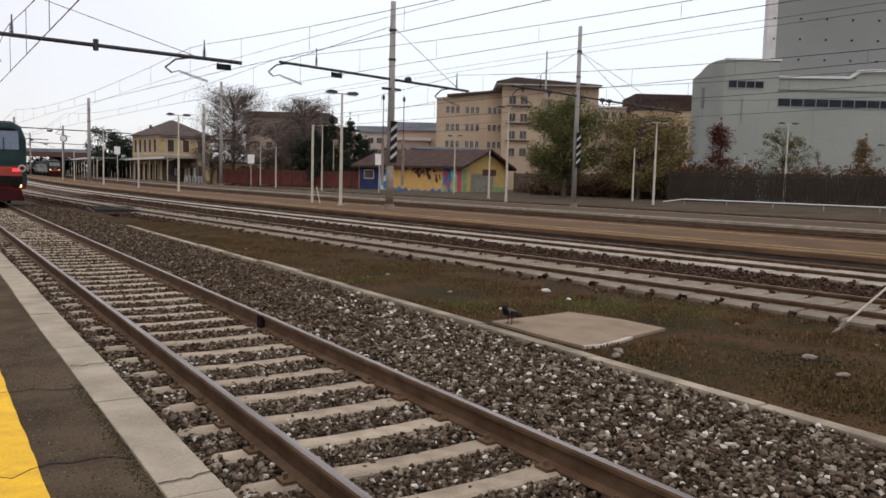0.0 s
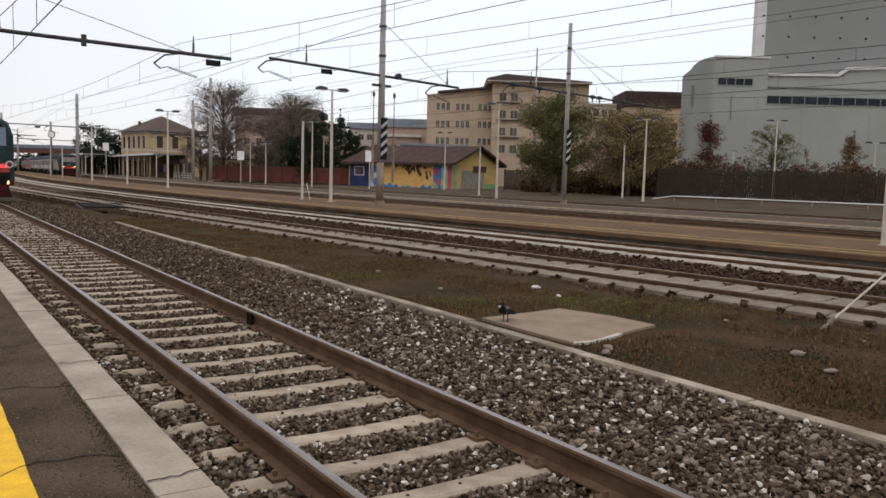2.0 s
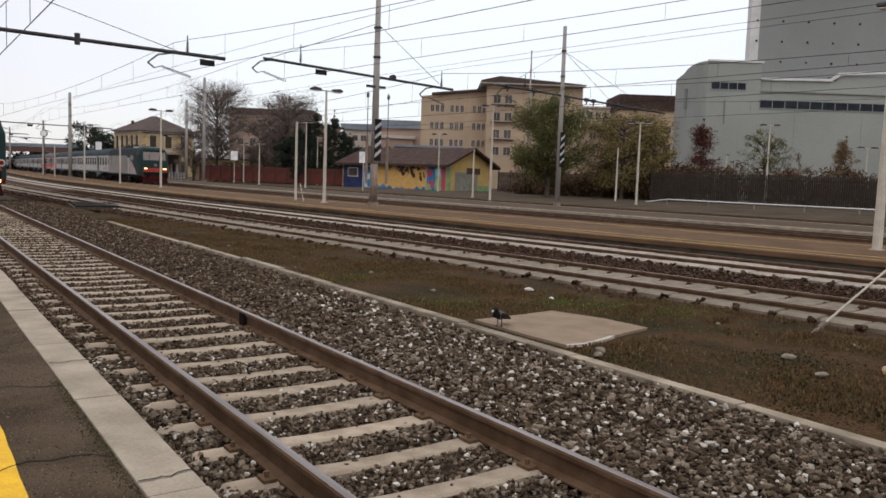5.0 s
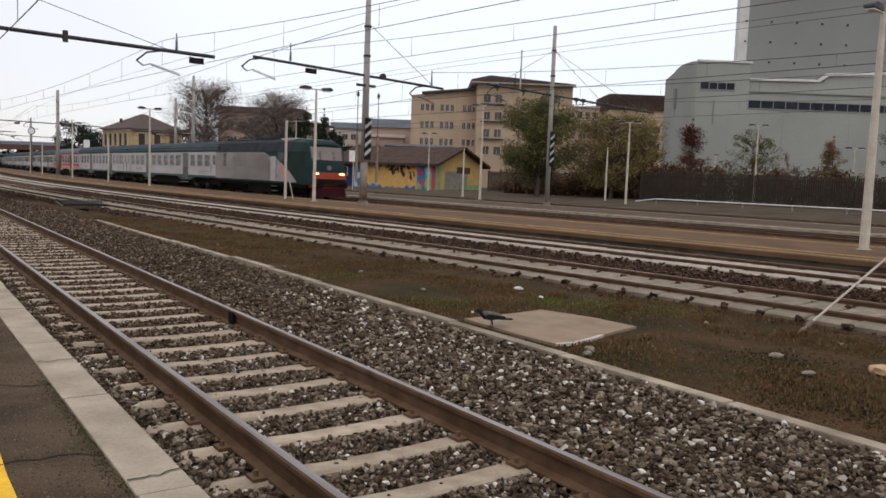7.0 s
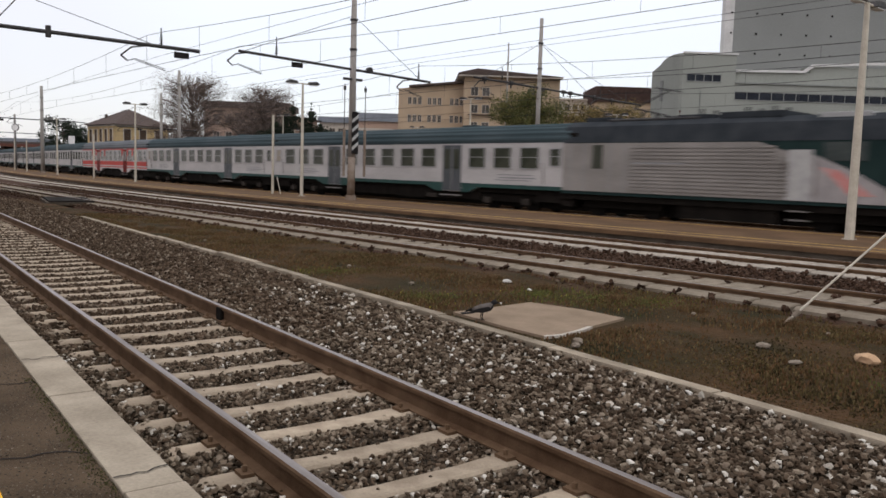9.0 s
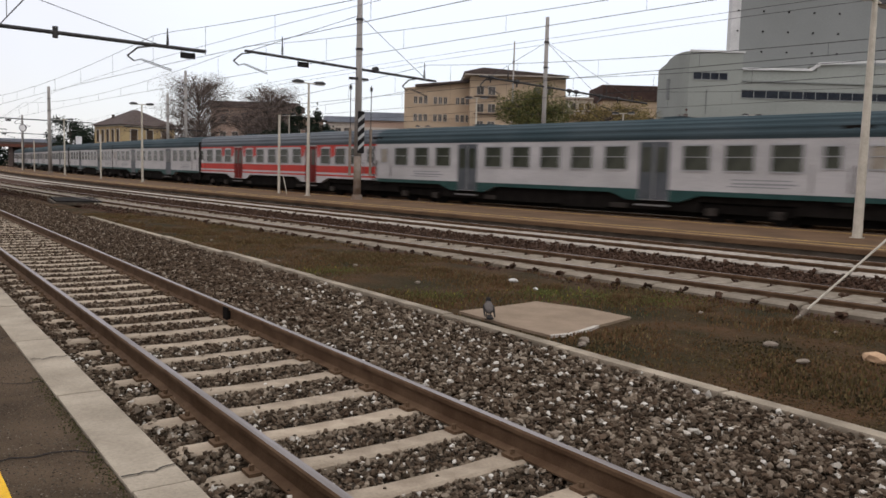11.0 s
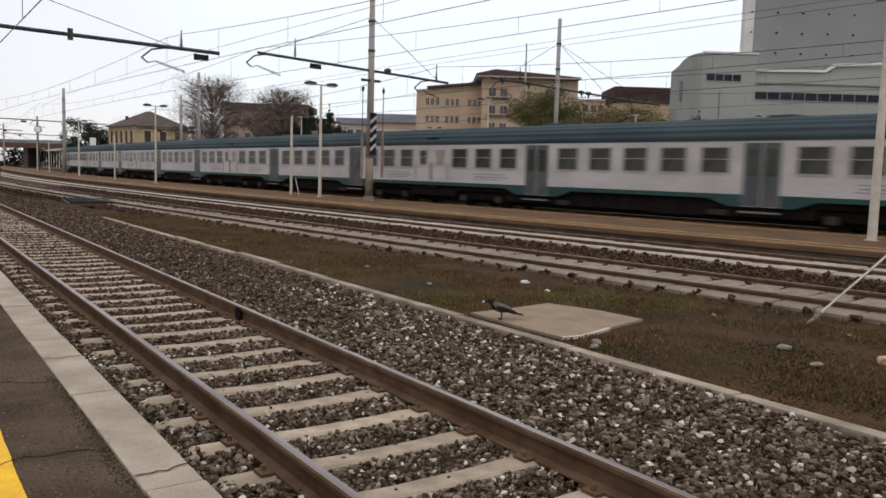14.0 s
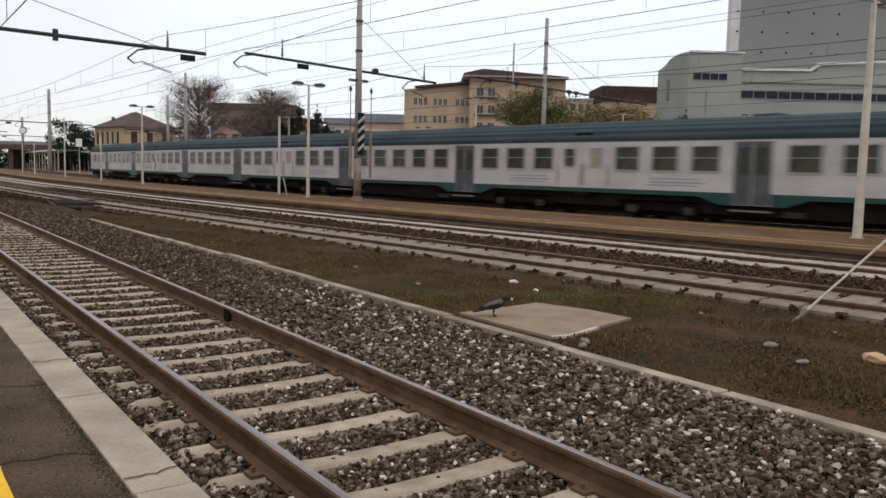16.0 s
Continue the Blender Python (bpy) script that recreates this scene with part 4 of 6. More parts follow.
                part("red_patch", bm, M_COACHRED, t)
        else:
            skirt = ([(6.0, 1.2), (6.0, 0.76), (6.5, 0.76), (7.3, 1.03), (12.76, 1.03), (12.76, 1.2)], [(-4.6, 1.2), (-4.6, 0.76), (-4.1, 0.76), (-3.3, 1.03), (3.3, 1.03), (4.1, 0.76), (4.6, 0.76), (4.6, 1.2)], [(-6.0, 1.2), (-6.0, 0.76), (-6.5, 0.76), (-7.3, 1.03), (-12.76, 1.03), (-12.76, 1.2)])
            for outline in skirt:
                bm = bmesh.new()
                slab(bm, outline, a * 1.002 if sx < 0 else a, b if sx < 0 else b * 1.002, 'x')
                part("green_skirt", bm, M_SKIRT, t, "dark green skirt")
            for y in (-9.6, 8.4):
                part("side_lettering", boxes((a, b, y - 1.1, y + 1.1, 1.62, 1.66), (a, b, y - 1.3, y + 1.0, 1.48, 1.54), (a, b, y - 1.0, y + 1.2, 1.38, 1.42)), M_LOGO, t, "faded grey lettering bars")
    return t


def loco(label, lamps, glass):
    t = thing("electric_locomotive", label, "locomotive")
    F = -7.75
    bm = bmesh.new()
    rings = []
    def ring(y0, y1, w, top, low=0.95):
        # y0 at the floor, y1 at the roof
        pts = [(-w, low), (-w, 2.0), (-w, 3.05), (-w * 0.86, top - 0.22), (-w * 0.6, top), (w * 0.6, top), (w * 0.86, top - 0.22), (w, 3.05), (w, 2.0), (w, low)]
        return [bm.verts.new((x, y0 + (y1 - y0) * (z - low) / (top - low), z)) for x, z in pts]
    for args in ((7.35, 7.35, 1.5, 3.9), (F + 2.2, F + 2.2, 1.5, 3.9), (F + 1.0, F + 1.3, 1.49, 3.88), (F + 0.35, F + 0.95, 1.42, 3.78), (F, F + 0.75, 1.2, 3.6)):
        rings.append(ring(*args))
    for a, b in zip(rings, rings[1:]):
        for i in range(10):
            bm.faces.new((a[i], a[(i + 1) % 10], b[(i + 1) % 10], b[i]))
    bm.faces.new(rings[0])
    bm.faces.new(rings[-1][::-1])
    part("body", bm, M_GREEN, t, "dark green cab and roof")
    for sx in (-1, 1):
        a, b = (-1.53, -1.49) if sx < 0 else (1.49, 1.53)
        bm = bmesh.new()
        slab(bm, [(-2.4, 1.08), (7.33, 1.08), (7.33, 3.02), (4.3, 3.02), (-1.2, 3.02), (-2.0, 2.75), (-2.9, 2.5)], a, b, 'x')
        side = part("side_panel", bm, M_SILVER, t, "ribbed silver side")
        bm = bmesh.new()
        for i in range(13):
            z = 1.2 + 0.135 * i
            box(bm, min(a, a * 1.022), max(b, b * 1.022), -2.3 + (0.5 if z > 2.4 else 0), 4.0, z, z + 0.07)
        part("rib", bm, M_SILVER, side)
        bm = bmesh.new()
        slab(bm, [(-2.35, 1.08), (-6.0, 1.05), (-5.3, 1.55), (-4.4, 2.05), (-3.05, 2.6), (-3.0, 1.45), (-2.35, 1.42)], a * 1.003, b * 1.003, 'x')
        part("swoosh", bm, M_SWOOSH, t, "white and grey swoosh behind the cab")
        bm = bmesh.new()
        slab(bm, [(-5.0, 1.3), (-4.3, 1.3), (-3.3, 2.2), (-3.9, 2.1)], a * 1.006, b * 1.006, 'x')
        part("swoosh_flash", bm, mat("faded_pink", (0.5, 0.2, 0.18), (0.45, 0.3, 0.28)), t, "faded red flash")
        part("groove", boxes(*[(a * 1.004 if sx < 0 else a, b if sx < 0 else b * 1.004, y, y + 0.05, 1.1, 3.0) for y in (4.25, 4.9, 6.2, 6.9)]), M_LOGO, t)
        part("vestibule_window", boxes((a * 1.006 if sx < 0 else a, b if sx < 0 else b * 1.006, 5.3, 5.8, 2.0, 2.95)), M_GLASS, t)
        part("door", boxes((a * 1.004 if sx < 0 else a, b if sx < 0 else b * 1.004, -3.05, -2.25, 1.1, 2.75)), M_CORN0, t, "pale cab door")
        part("handrail", tubes(((sx * 1.57, -3.2, 1.2), (sx * 1.57, -3.2, 2.5), 0.02), ((sx * 1.57, -2.1, 1.2), (sx * 1.57, -2.1, 2.5), 0.02), n=6), M_STEP, t)
        part("step_ladder", boxes((sx * 1.38 - 0.08, sx * 1.38 + 0.08, -3.0, -2.3, 0.4, 0.45), (sx * 1.38 - 0.08, sx * 1.38 + 0.08, -3.0, -2.3, 0.7, 0.75)), M_STEP, t)
        part("cab_window", boxes((a * 1.001 if sx < 0 else a, b if sx < 0 else b * 1.001, -4.7, -3.4, 2.4, 3.0)), M_CABGLASS, t)
        part("side_lettering", boxes((min(a * 1.016, b), max(a, b * 1.016), 1.6, 3.9, 2.2, 2.3)), M_LOGO, t)
    # the cab front leans back
    def front(z0, z1, x0, x1, proud, name, material, label=""):
        k = lambda z: F + 0.75 * (z - 0.95) / 2.65 - proud
        bm = bmesh.new()
        vs = [bm.verts.new(p) for p in ((x0, k(z0), z0), (x1, k(z0), z0), (x1, k(z1), z1), (x0, k(z1), z1), (x0, k(z0) + 0.25, z0), (x1, k(z0) + 0.25, z0), (x1, k(z1) + 0.25, z1), (x0, k(z1) + 0.25, z1))]
        for q in ((0, 1, 2, 3), (7, 6, 5, 4), (0, 4, 5, 1), (1, 5, 6, 2), (2, 6, 7, 3), (3, 7, 4, 0)):
            bm.faces.new([vs[i] for i in q])
        return part(name, bm, material, t, label)
    front(2.55, 3.4, -1.12, 1.12, 0.02, "windscreen", glass, "wide flat windscreen")
    front(1.34, 1.76, -1.2, 1.2, 0.03, "front_panel", M_FRONTRED, "red band around the lamps")
    front(1.0, 1.34, -1.2, 1.2, 0.028, "lower_front", M_UNDER, "black lower front")
    front(3.42, 3.52, -1.0, 1.0, 0.03, "visor", M_UNDER, "dark strip above the windscreen")
    for x in (-0.5, 0.5):
        front(2.5, 3.1, x - 0.02, x + 0.02, 0.05, "wiper", M_BLACK)
    front(1.95, 2.5, -1.15, 1.15, 0.015, "nose_panel", M_GREEN)
    for x, material, z in lamps:
        front(z, z + 0.12, x - 0.15, x + 0.15, 0.06, "headlight" if material is M_HEAD else "tail_light", material, "lit lamp")
    part("badge", tubes(((0, F + 0.2, 2.05), (0, F + 0.15, 2.05), 0.16), n=12), M_STEP, t)
    # the plough's red is darkened for the shade at the underside
    part("snowplough", slab(bmesh.new(), [(-1.3, 0.2), (1.3, 0.2), (1.15, 0.75), (-1.15, 0.75)], F + 0.1, F + 0.3, 'y'), mat("shaded_red", (0.05, 0.012, 0.014), (0.035, 0.01, 0.011)), t, "dark red snowplough")
    part("buffer_beam", boxes((-1.3, 1.3, F + 0.1, F + 0.5, 0.75, 1.06)), M_LOCORED, t)
    for x in (-0.87, 0.87):
        part("buffer", tubes(((x, F + 0.2, 0.98), (x, F - 0.3, 0.98), 0.09), ((x, F - 0.3, 0.98), (x, F - 0.38, 0.98), 0.22), n=12), M_UNDER, t)
    # near-black underframe, its long low box added to keep the underside dark
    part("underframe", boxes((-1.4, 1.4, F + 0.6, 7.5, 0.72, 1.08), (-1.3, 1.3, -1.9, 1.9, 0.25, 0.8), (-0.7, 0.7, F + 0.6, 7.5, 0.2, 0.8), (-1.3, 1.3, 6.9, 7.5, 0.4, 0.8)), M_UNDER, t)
    for y in (-4.6, 4.6):
        bogie(t, y, 1.3)
    part("gangway", boxes((-0.7, 0.7, 7.35, 7.5, 0.9, 3.3)), M_UNDER, t)
    part("roof_equipment", boxes((-1.0, 1.0, -1.8, 0.6, 3.88, 4.12), (-0.9, 0.9, 1.0, 2.4, 3.88, 4.08), (-0.8, 0.8, 5.4, 6.8, 3.88, 4.1), bevel=0.05), M_LOCOROOF, t, "dark roof equipment boxes")
    for y in (-1.2, -0.2, 1.6, 4.2, 6.0):
        part("roof_insulator", tubes(((0.5, y, 4.0), (0.5, y, 4.32), 0.07), ((-0.5, y, 4.0), (-0.5, y, 4.3), 0.07), n=8), M_STEELDARK, t)
    part("roof_gear", tubes(((-0.9, 1.5, 3.95), (-0.9, 5.5, 3.95), 0.06), ((0.9, 1.5, 3.95), (0.9, 5.5, 3.95), 0.06), ((0, 2, 3.9), (0, 2, 4.15), 0.1), ((0, 5, 3.9), (0, 5, 4.15), 0.1), n=8), M_STEELDARK, t)
    part("pantograph", tubes(((-0.6, 3.2, 4.1), (0.6, 3.2, 4.1), 0.04), ((0, 3.2, 4.1), (0, 5.0, 4.5), 0.04), ((0, 5.0, 4.5), (0, 3.4, 5.1), 0.03), ((-0.9, 3.4, 5.15), (0.9, 3.4, 5.15), 0.03), n=6), M_STEELDARK, t)
    bm = bmesh.new()
    slab(bm, [(-1.515, 3.05), (-1.3, 3.7), (-0.92, 3.92), (0.92, 3.92), (1.3, 3.7), (1.515, 3.05)], F + 2.4, 7.36, 'y')
    part("roof", bm, M_LOCOROOF, t, "dark grey roof")
    part("roof_light", boxes((-1.1, 1.1, -4.6, -3.0, 3.7, 3.98), bevel=0.04), M_FRAME, t, "pale cooling box on the roof")
    return t


engine = loco("dark green and silver electric locomotive with lit headlights", [(-0.95, M_HEAD, 1.62), (0.95, M_HEAD, 1.62)], M_WIND)
first_coach = coach("pale grey-white passenger coach with a dark green ribbed roof")
coaches = [first_coach]
for i in range(2, 9):
    coaches.append(coach("red and white passenger coach with a grey ribbed roof", True) if i == 3 else copy_thing(first_coach, Matrix.Identity(4)))
standing = loco("dark green locomotive standing on the near track with red tail lights", [(-0.95, M_TAIL, 1.55), (0.95, M_TAIL, 1.55), (1.0, M_HEAD, 0.82)], M_WINDBLUE)
standing.matrix_basis = pose(T1 + 0.1, 49.3, 0)
plate_ring = part("round_plate", tubes(((1.2, -7.6, 1.7), (1.2, -7.68, 1.7), 0.17), n=16), M_CORN0, standing, "round pale plate with a dark centre")
part("plate_centre", tubes(((1.2, -7.66, 1.7), (1.2, -7.69, 1.7), 0.1), n=16), M_LOCORED, plate_ring)
part("front_pantograph", tubes(((-0.4, -4.5, 3.9), (-0.4, -4.2, 4.6), 0.04), ((-0.4, -4.2, 4.6), (0.0, -4.6, 5.0), 0.03), n=6), M_STEELDARK, standing)


# ---- things lying between the tracks ----
M_PAPER0 = mat("chipped_concrete", (0.45, 0.41, 0.35), (0.36, 0.32, 0.27), 9, 60, 0.9, 0.3)


def concrete_slab():
    t = thing("concrete_slab", "flat weathered concrete cover slab lying in the weeds", "slab", m=pose(6.9, 7.38, -0.13))
    bm = bmesh.new()
    slab(bm, [(-0.8, 0.75), (-0.83, -0.4), (-0.8, -0.98), (-0.55, -1.02), (0.2, -0.78), (0.93, -0.6), (0.9, 0.1), (0.66, 0.9), (0.1, 0.82)], -0.1, 0.012, 'z')
    part("slab_top", bm, M_SLAB, t)
    bm = bmesh.new()
    slab(bm, [(-0.82, -0.99), (-0.6, -1.035), (-0.3, -0.96), (-0.12, -0.93), (0.12, -0.82), (0.05, -0.8), (-0.3, -0.92), (-0.56, -0.975), (-0.79, -0.95)], -0.015, 0.016, 'z')
    part("broken_edge", bm, M_PAPER0, t, "pale chipped edge")


concrete_slab()


def lump(name, label, category, x, y, z, size, material, seed, squash=(1, 1, 0.6)):
    bm = bmesh.new()
    bmesh.ops.create_icosphere(bm, subdivisions=2, radius=1)
    for v in bm.verts:
        k = 1 + 0.35 * noise.noise(v.co * 1.6 + Vector((seed, 0, 0)))
        v.co = Vector((v.co.x * squash[0], v.co.y * squash[1], v.co.z * squash[2])) * k * size
    ob = part(name, bm, material)
    ob.matrix_basis = pose(x, y, z, 0, 0, seed * 40)
    return tagged(ob, label, category)


M_PAPER = mat("paper_white", (0.62, 0.6, 0.56), (0.5, 0.48, 0.44), 6, 40, 0.9, 0.1)
M_OCHRE = mat("ochre_brick", (0.48, 0.33, 0.2), (0.38, 0.25, 0.15), 6, 40, 0.9, 0.2)
M_GREYROCK = mat("grey_rock", (0.22, 0.185, 0.145), (0.14, 0.115, 0.088), 6, 40, 0.9, 0.3)
lump("litter_paper", "crumpled white paper litter in the weeds", "litter", 8.64, 10.04, -0.11, 0.055, M_PAPER, 1, (0.5, 1.4, 0.6))
lump("litter_paper", "crumpled white paper litter in the weeds", "litter", 8.38, 9.2, -0.12, 0.045, M_PAPER, 2, (1.2, 0.7, 0.5))
lump("loose_stone", "flat grey stone lying in the weeds", "stone", 7.91, 4.87, -0.115, 0.075, M_GREYROCK, 3, (1.2, 0.8, 0.5))
lump("loose_stone", "flat grey stone lying in the weeds", "stone", 7.41, 4.21, -0.1, 0.06, M_GREYROCK, 4, (1.3, 0.7, 0.4))
lump("loose_stone", "small pale stone beside the slab", "stone", 5.97, 5.8, -0.09, 0.05, M_GREYROCK, 5)
lump("loose_stone", "small pale stone beside the slab", "stone", 6.15, 5.95, -0.09, 0.06, M_GREYROCK, 6)
lump("brick_piece", "broken ochre piece of brick in the grass", "brick", 8.12, 3.86, -0.08, 0.1, M_OCHRE, 7, (1.2, 0.8, 0.6))
for i, (x, y) in enumerate(((6.3, 14.2), (6.6, 18.8), (7.3, 13.0), (9.0, 6.6), (9.3, 4.9), (7.1, 10.6))):
    lump("loose_stone", "small stone among the weeds", "stone", x, y, -0.125, 0.03 + 0.008 * (i % 3), M_GREYROCK, 10 + i)


def cover_box():
    t = thing("cable_cover", "dark flat cable chamber cover on the ballast", "cover", m=pose(7.4, 39.2, -0.1, 0, 0, -6))
    part("lid", boxes((-0.85, 0.95, -2.2, 2.0, 0.02, 0.09), bevel=0.02), mat("dark_cover", (0.014, 0.013, 0.012), (0.026, 0.023, 0.02), rough=0.95, spec=0.03), t)
    part("rim", boxes((-0.95, 1.05, -2.3, 2.1, -0.1, 0.02)), M_DARKWALL, t)


cover_box()


def stay_rod():
    t = thing("guy_rod", "pale guy rod of a mast anchored in the soil", "guy rod")
    a, b = Vector((9.41, 5.55, -0.14)), Vector((10.75, 4.75, 1.3))
    d = b - a
    part("rod", tubes((a, a + d * 4.0, 0.015), n=8), M_POLE, t, "pale painted rod")
    part("shackle", tubes((a - d * 0.02, a + d * 0.07, 0.026), (a + d * 0.08, a + d * 0.13, 0.034), n=8), M_GREYROCK, t)
    part("anchor", boxes((9.34, 9.46, 5.5, 5.62, -0.4, -0.135), bevel=0.02), M_KERB, t)


stay_rod()
part("rail_contact", boxes((3.37, 3.416, 9.06, 9.2, -0.165, -0.012), bevel=0.006), M_UNDER, next(o for o in bpy.data.objects if o.name.startswith("railway_track")), "black insulated rail joint")


def crow():
    t = thing("crow", "hooded crow with grey body and black head and wings", "bird")
    grey = mat("crow_grey", (0.12, 0.105, 0.095), (0.08, 0.07, 0.062), 20, 90, 0.8, 0.2)
    def blob(name, rings, material, parent=t, label=""):
        bm = bmesh.new()
        rr = []
        for y, z, w, h in rings:
            rr.append([bm.verts.new((w * math.cos(a), y, z + h * math.sin(a))) for a in (2 * math.pi * i / 12 for i in range(12))])
        for a, b in zip(rr, rr[1:]):
            for i in range(12):
                bm.faces.new((a[i], a[(i + 1) % 12], b[(i + 1) % 12], b[i]))
        bm.faces.new(rr[0][::-1])
        bm.faces.new(rr[-1])
        return part(name, bm, material, parent, label, True)
    blob("body", [(-0.15, 0.14, 0.02, 0.02), (-0.1, 0.145, 0.05, 0.045), (-0.02, 0.155, 0.07, 0.065), (0.06, 0.175, 0.068, 0.066), (0.11, 0.2, 0.05, 0.05), (0.14, 0.225, 0.035, 0.035)], grey)
    head = blob("head", [(0.1, 0.215, 0.03, 0.03), (0.13, 0.245, 0.04, 0.04), (0.165, 0.258, 0.036, 0.034), (0.195, 0.258, 0.02, 0.02)], M_BLACK)
    blob("beak", [(0.19, 0.258, 0.014, 0.014), (0.22, 0.254, 0.009, 0.01), (0.25, 0.246, 0.002, 0.003)], M_BLACK, head)
    blob("bib", [(0.075, 0.15, 0.04, 0.03), (0.105, 0.178, 0.056, 0.05), (0.13, 0.205, 0.048, 0.046), (0.148, 0.232, 0.036, 0.034)], M_BLACK, label="black breast")
    part("food", boxes((-0.012, 0.012, 0.24, 0.268, 0.235, 0.262), bevel=0.004), M_PAPER, head, "white crumb held in the beak")
    for sx in (-1, 1):
        bm = bmesh.new()
        slab(bm, [(0.06, 0.2), (0.09, 0.17), (0.04, 0.12), (-0.1, 0.105), (-0.24, 0.085), (-0.22, 0.105), (-0.08, 0.165)], sx * 0.058, sx * 0.076, 'x')
        part("wing", bm, M_BLACK, t)
        leg = part("leg", tubes(((sx * 0.03, 0.0, 0.11), (sx * 0.032, -0.012, 0.05), 0.007), ((sx * 0.032, -0.012, 0.05), (sx * 0.032, 0.005, 0.003), 0.005), n=6), M_BLACK, t)
        part("foot", tubes(((sx * 0.032, -0.02, 0.004), (sx * 0.032, 0.04, 0.004), 0.004), ((sx * 0.032, 0.0, 0.004), (sx * 0.05, 0.03, 0.004), 0.004), n=5), M_BLACK, leg)
    bm = bmesh.new()
    slab(bm, [(-0.03, -0.12), (0.03, -0.12), (0.045, -0.29), (-0.045, -0.29)], 0.125, 0.14, 'z')
    tail = part("tail", bm, M_BLACK, t)
    tail.matrix_basis = pose(0, 0, -0.02, 8)
    for ob in t.children_recursive:
        ob.data.transform(Matrix.Scale(0.88, 4))
    return t


bird = crow()


# ---- the town behind the station ----
def plaster(name, c, c2=None, scale=0.5):
    return mat(name, c, c2 or tuple(v * 0.82 for v in c), scale, 8, 0.9, 0.15)


M_TAN = plaster("tan_plaster", (0.46, 0.355, 0.245), (0.39, 0.3, 0.21), 0.25)
M_PINK = plaster("pinkish_brick", (0.38, 0.275, 0.215), (0.31, 0.225, 0.18), 0.25)
M_THEATRE = plaster("grey_green_panel", (0.29, 0.305, 0.275), (0.25, 0.265, 0.24), 0.12)
M_TOWER = plaster("grey_tower_panel", (0.235, 0.245, 0.235), (0.205, 0.215, 0.205), 0.1)
M_STATION = plaster("yellow_plaster", (0.46, 0.35, 0.18), (0.38, 0.28, 0.15))
M_TILES = mat("roof_tiles", (0.07, 0.054, 0.048), (0.1, 0.078, 0.068), 1.2, 12, 0.85, 0.4, stretch=(1, 1, 4))
M_REDTILES = mat("brown_roof_tiles", (0.045, 0.03, 0.025), (0.07, 0.046, 0.038), 1.2, 10, 0.85, 0.5)
M_SLATE = mat("blue_grey_roof", (0.17, 0.19, 0.22), (0.22, 0.24, 0.27), 0.5, 8, 0.7, 0.2)
M_WINDOW = mat("town_window_glass", (0.035, 0.03, 0.026), (0.12, 0.11, 0.1), 0.35, 4, 0.2, 0.0, spec=0.3)
M_WINFRAME = plaster("window_surround", (0.5, 0.455, 0.39))
M_BLUEWIN = mat("dark_blue_glazing", (0.016, 0.019, 0.026), (0.03, 0.035, 0.044), 0.6, 4, 0.3, 0.0, spec=0.06)
M_CORNICE = plaster("pale_cornice", (0.62, 0.62, 0.6))
M_REDWALL = mat("rust_red_fence", (0.13, 0.037, 0.028), (0.055, 0.028, 0.023), 0.35, 10, 0.85, 0.2)
M_FENCE = mat("grey_fence_panel", (0.055, 0.047, 0.038), (0.035, 0.03, 0.023), 0.5, 12, 0.9, 0.3)
M_BARK = mat("bark", (0.095, 0.075, 0.06), (0.065, 0.052, 0.043), 4, 30, 0.95, 0.5)


def windows(parent, spots, y, recess=0.12, glass=None, frame_material=None):
    """Recessed panes with a surround, at (x, z, width, height) on a wall that faces -y."""
    for x, z, w, h in spots:
        bm = bmesh.new()
        f = 0.07
        for d in ((x - w / 2 - f, x + w / 2 + f, z - h / 2 - f, z - h / 2), (x - w / 2 - f, x + w / 2 + f, z + h / 2, z + h / 2 + f), (x - w / 2 - f, x - w / 2, z - h / 2, z + h / 2), (x + w / 2, x + w / 2 + f, z - h / 2, z + h / 2)):
            box(bm, d[0], d[1], y - recess, y + 0.05, d[2], d[3])
        wdw = part("window", bm, frame_material or M_WINFRAME, parent)
        part("pane", boxes((x - w / 2, x + w / 2, y - 0.03, y + 0.03, z - h / 2, z + h / 2)), glass or M_WINDOW, wdw)
        part("mullion", boxes((x - 0.025, x + 0.025, y - 0.06, y, z - h / 2, z + h / 2)), frame_material or M_WINFRAME, wdw)


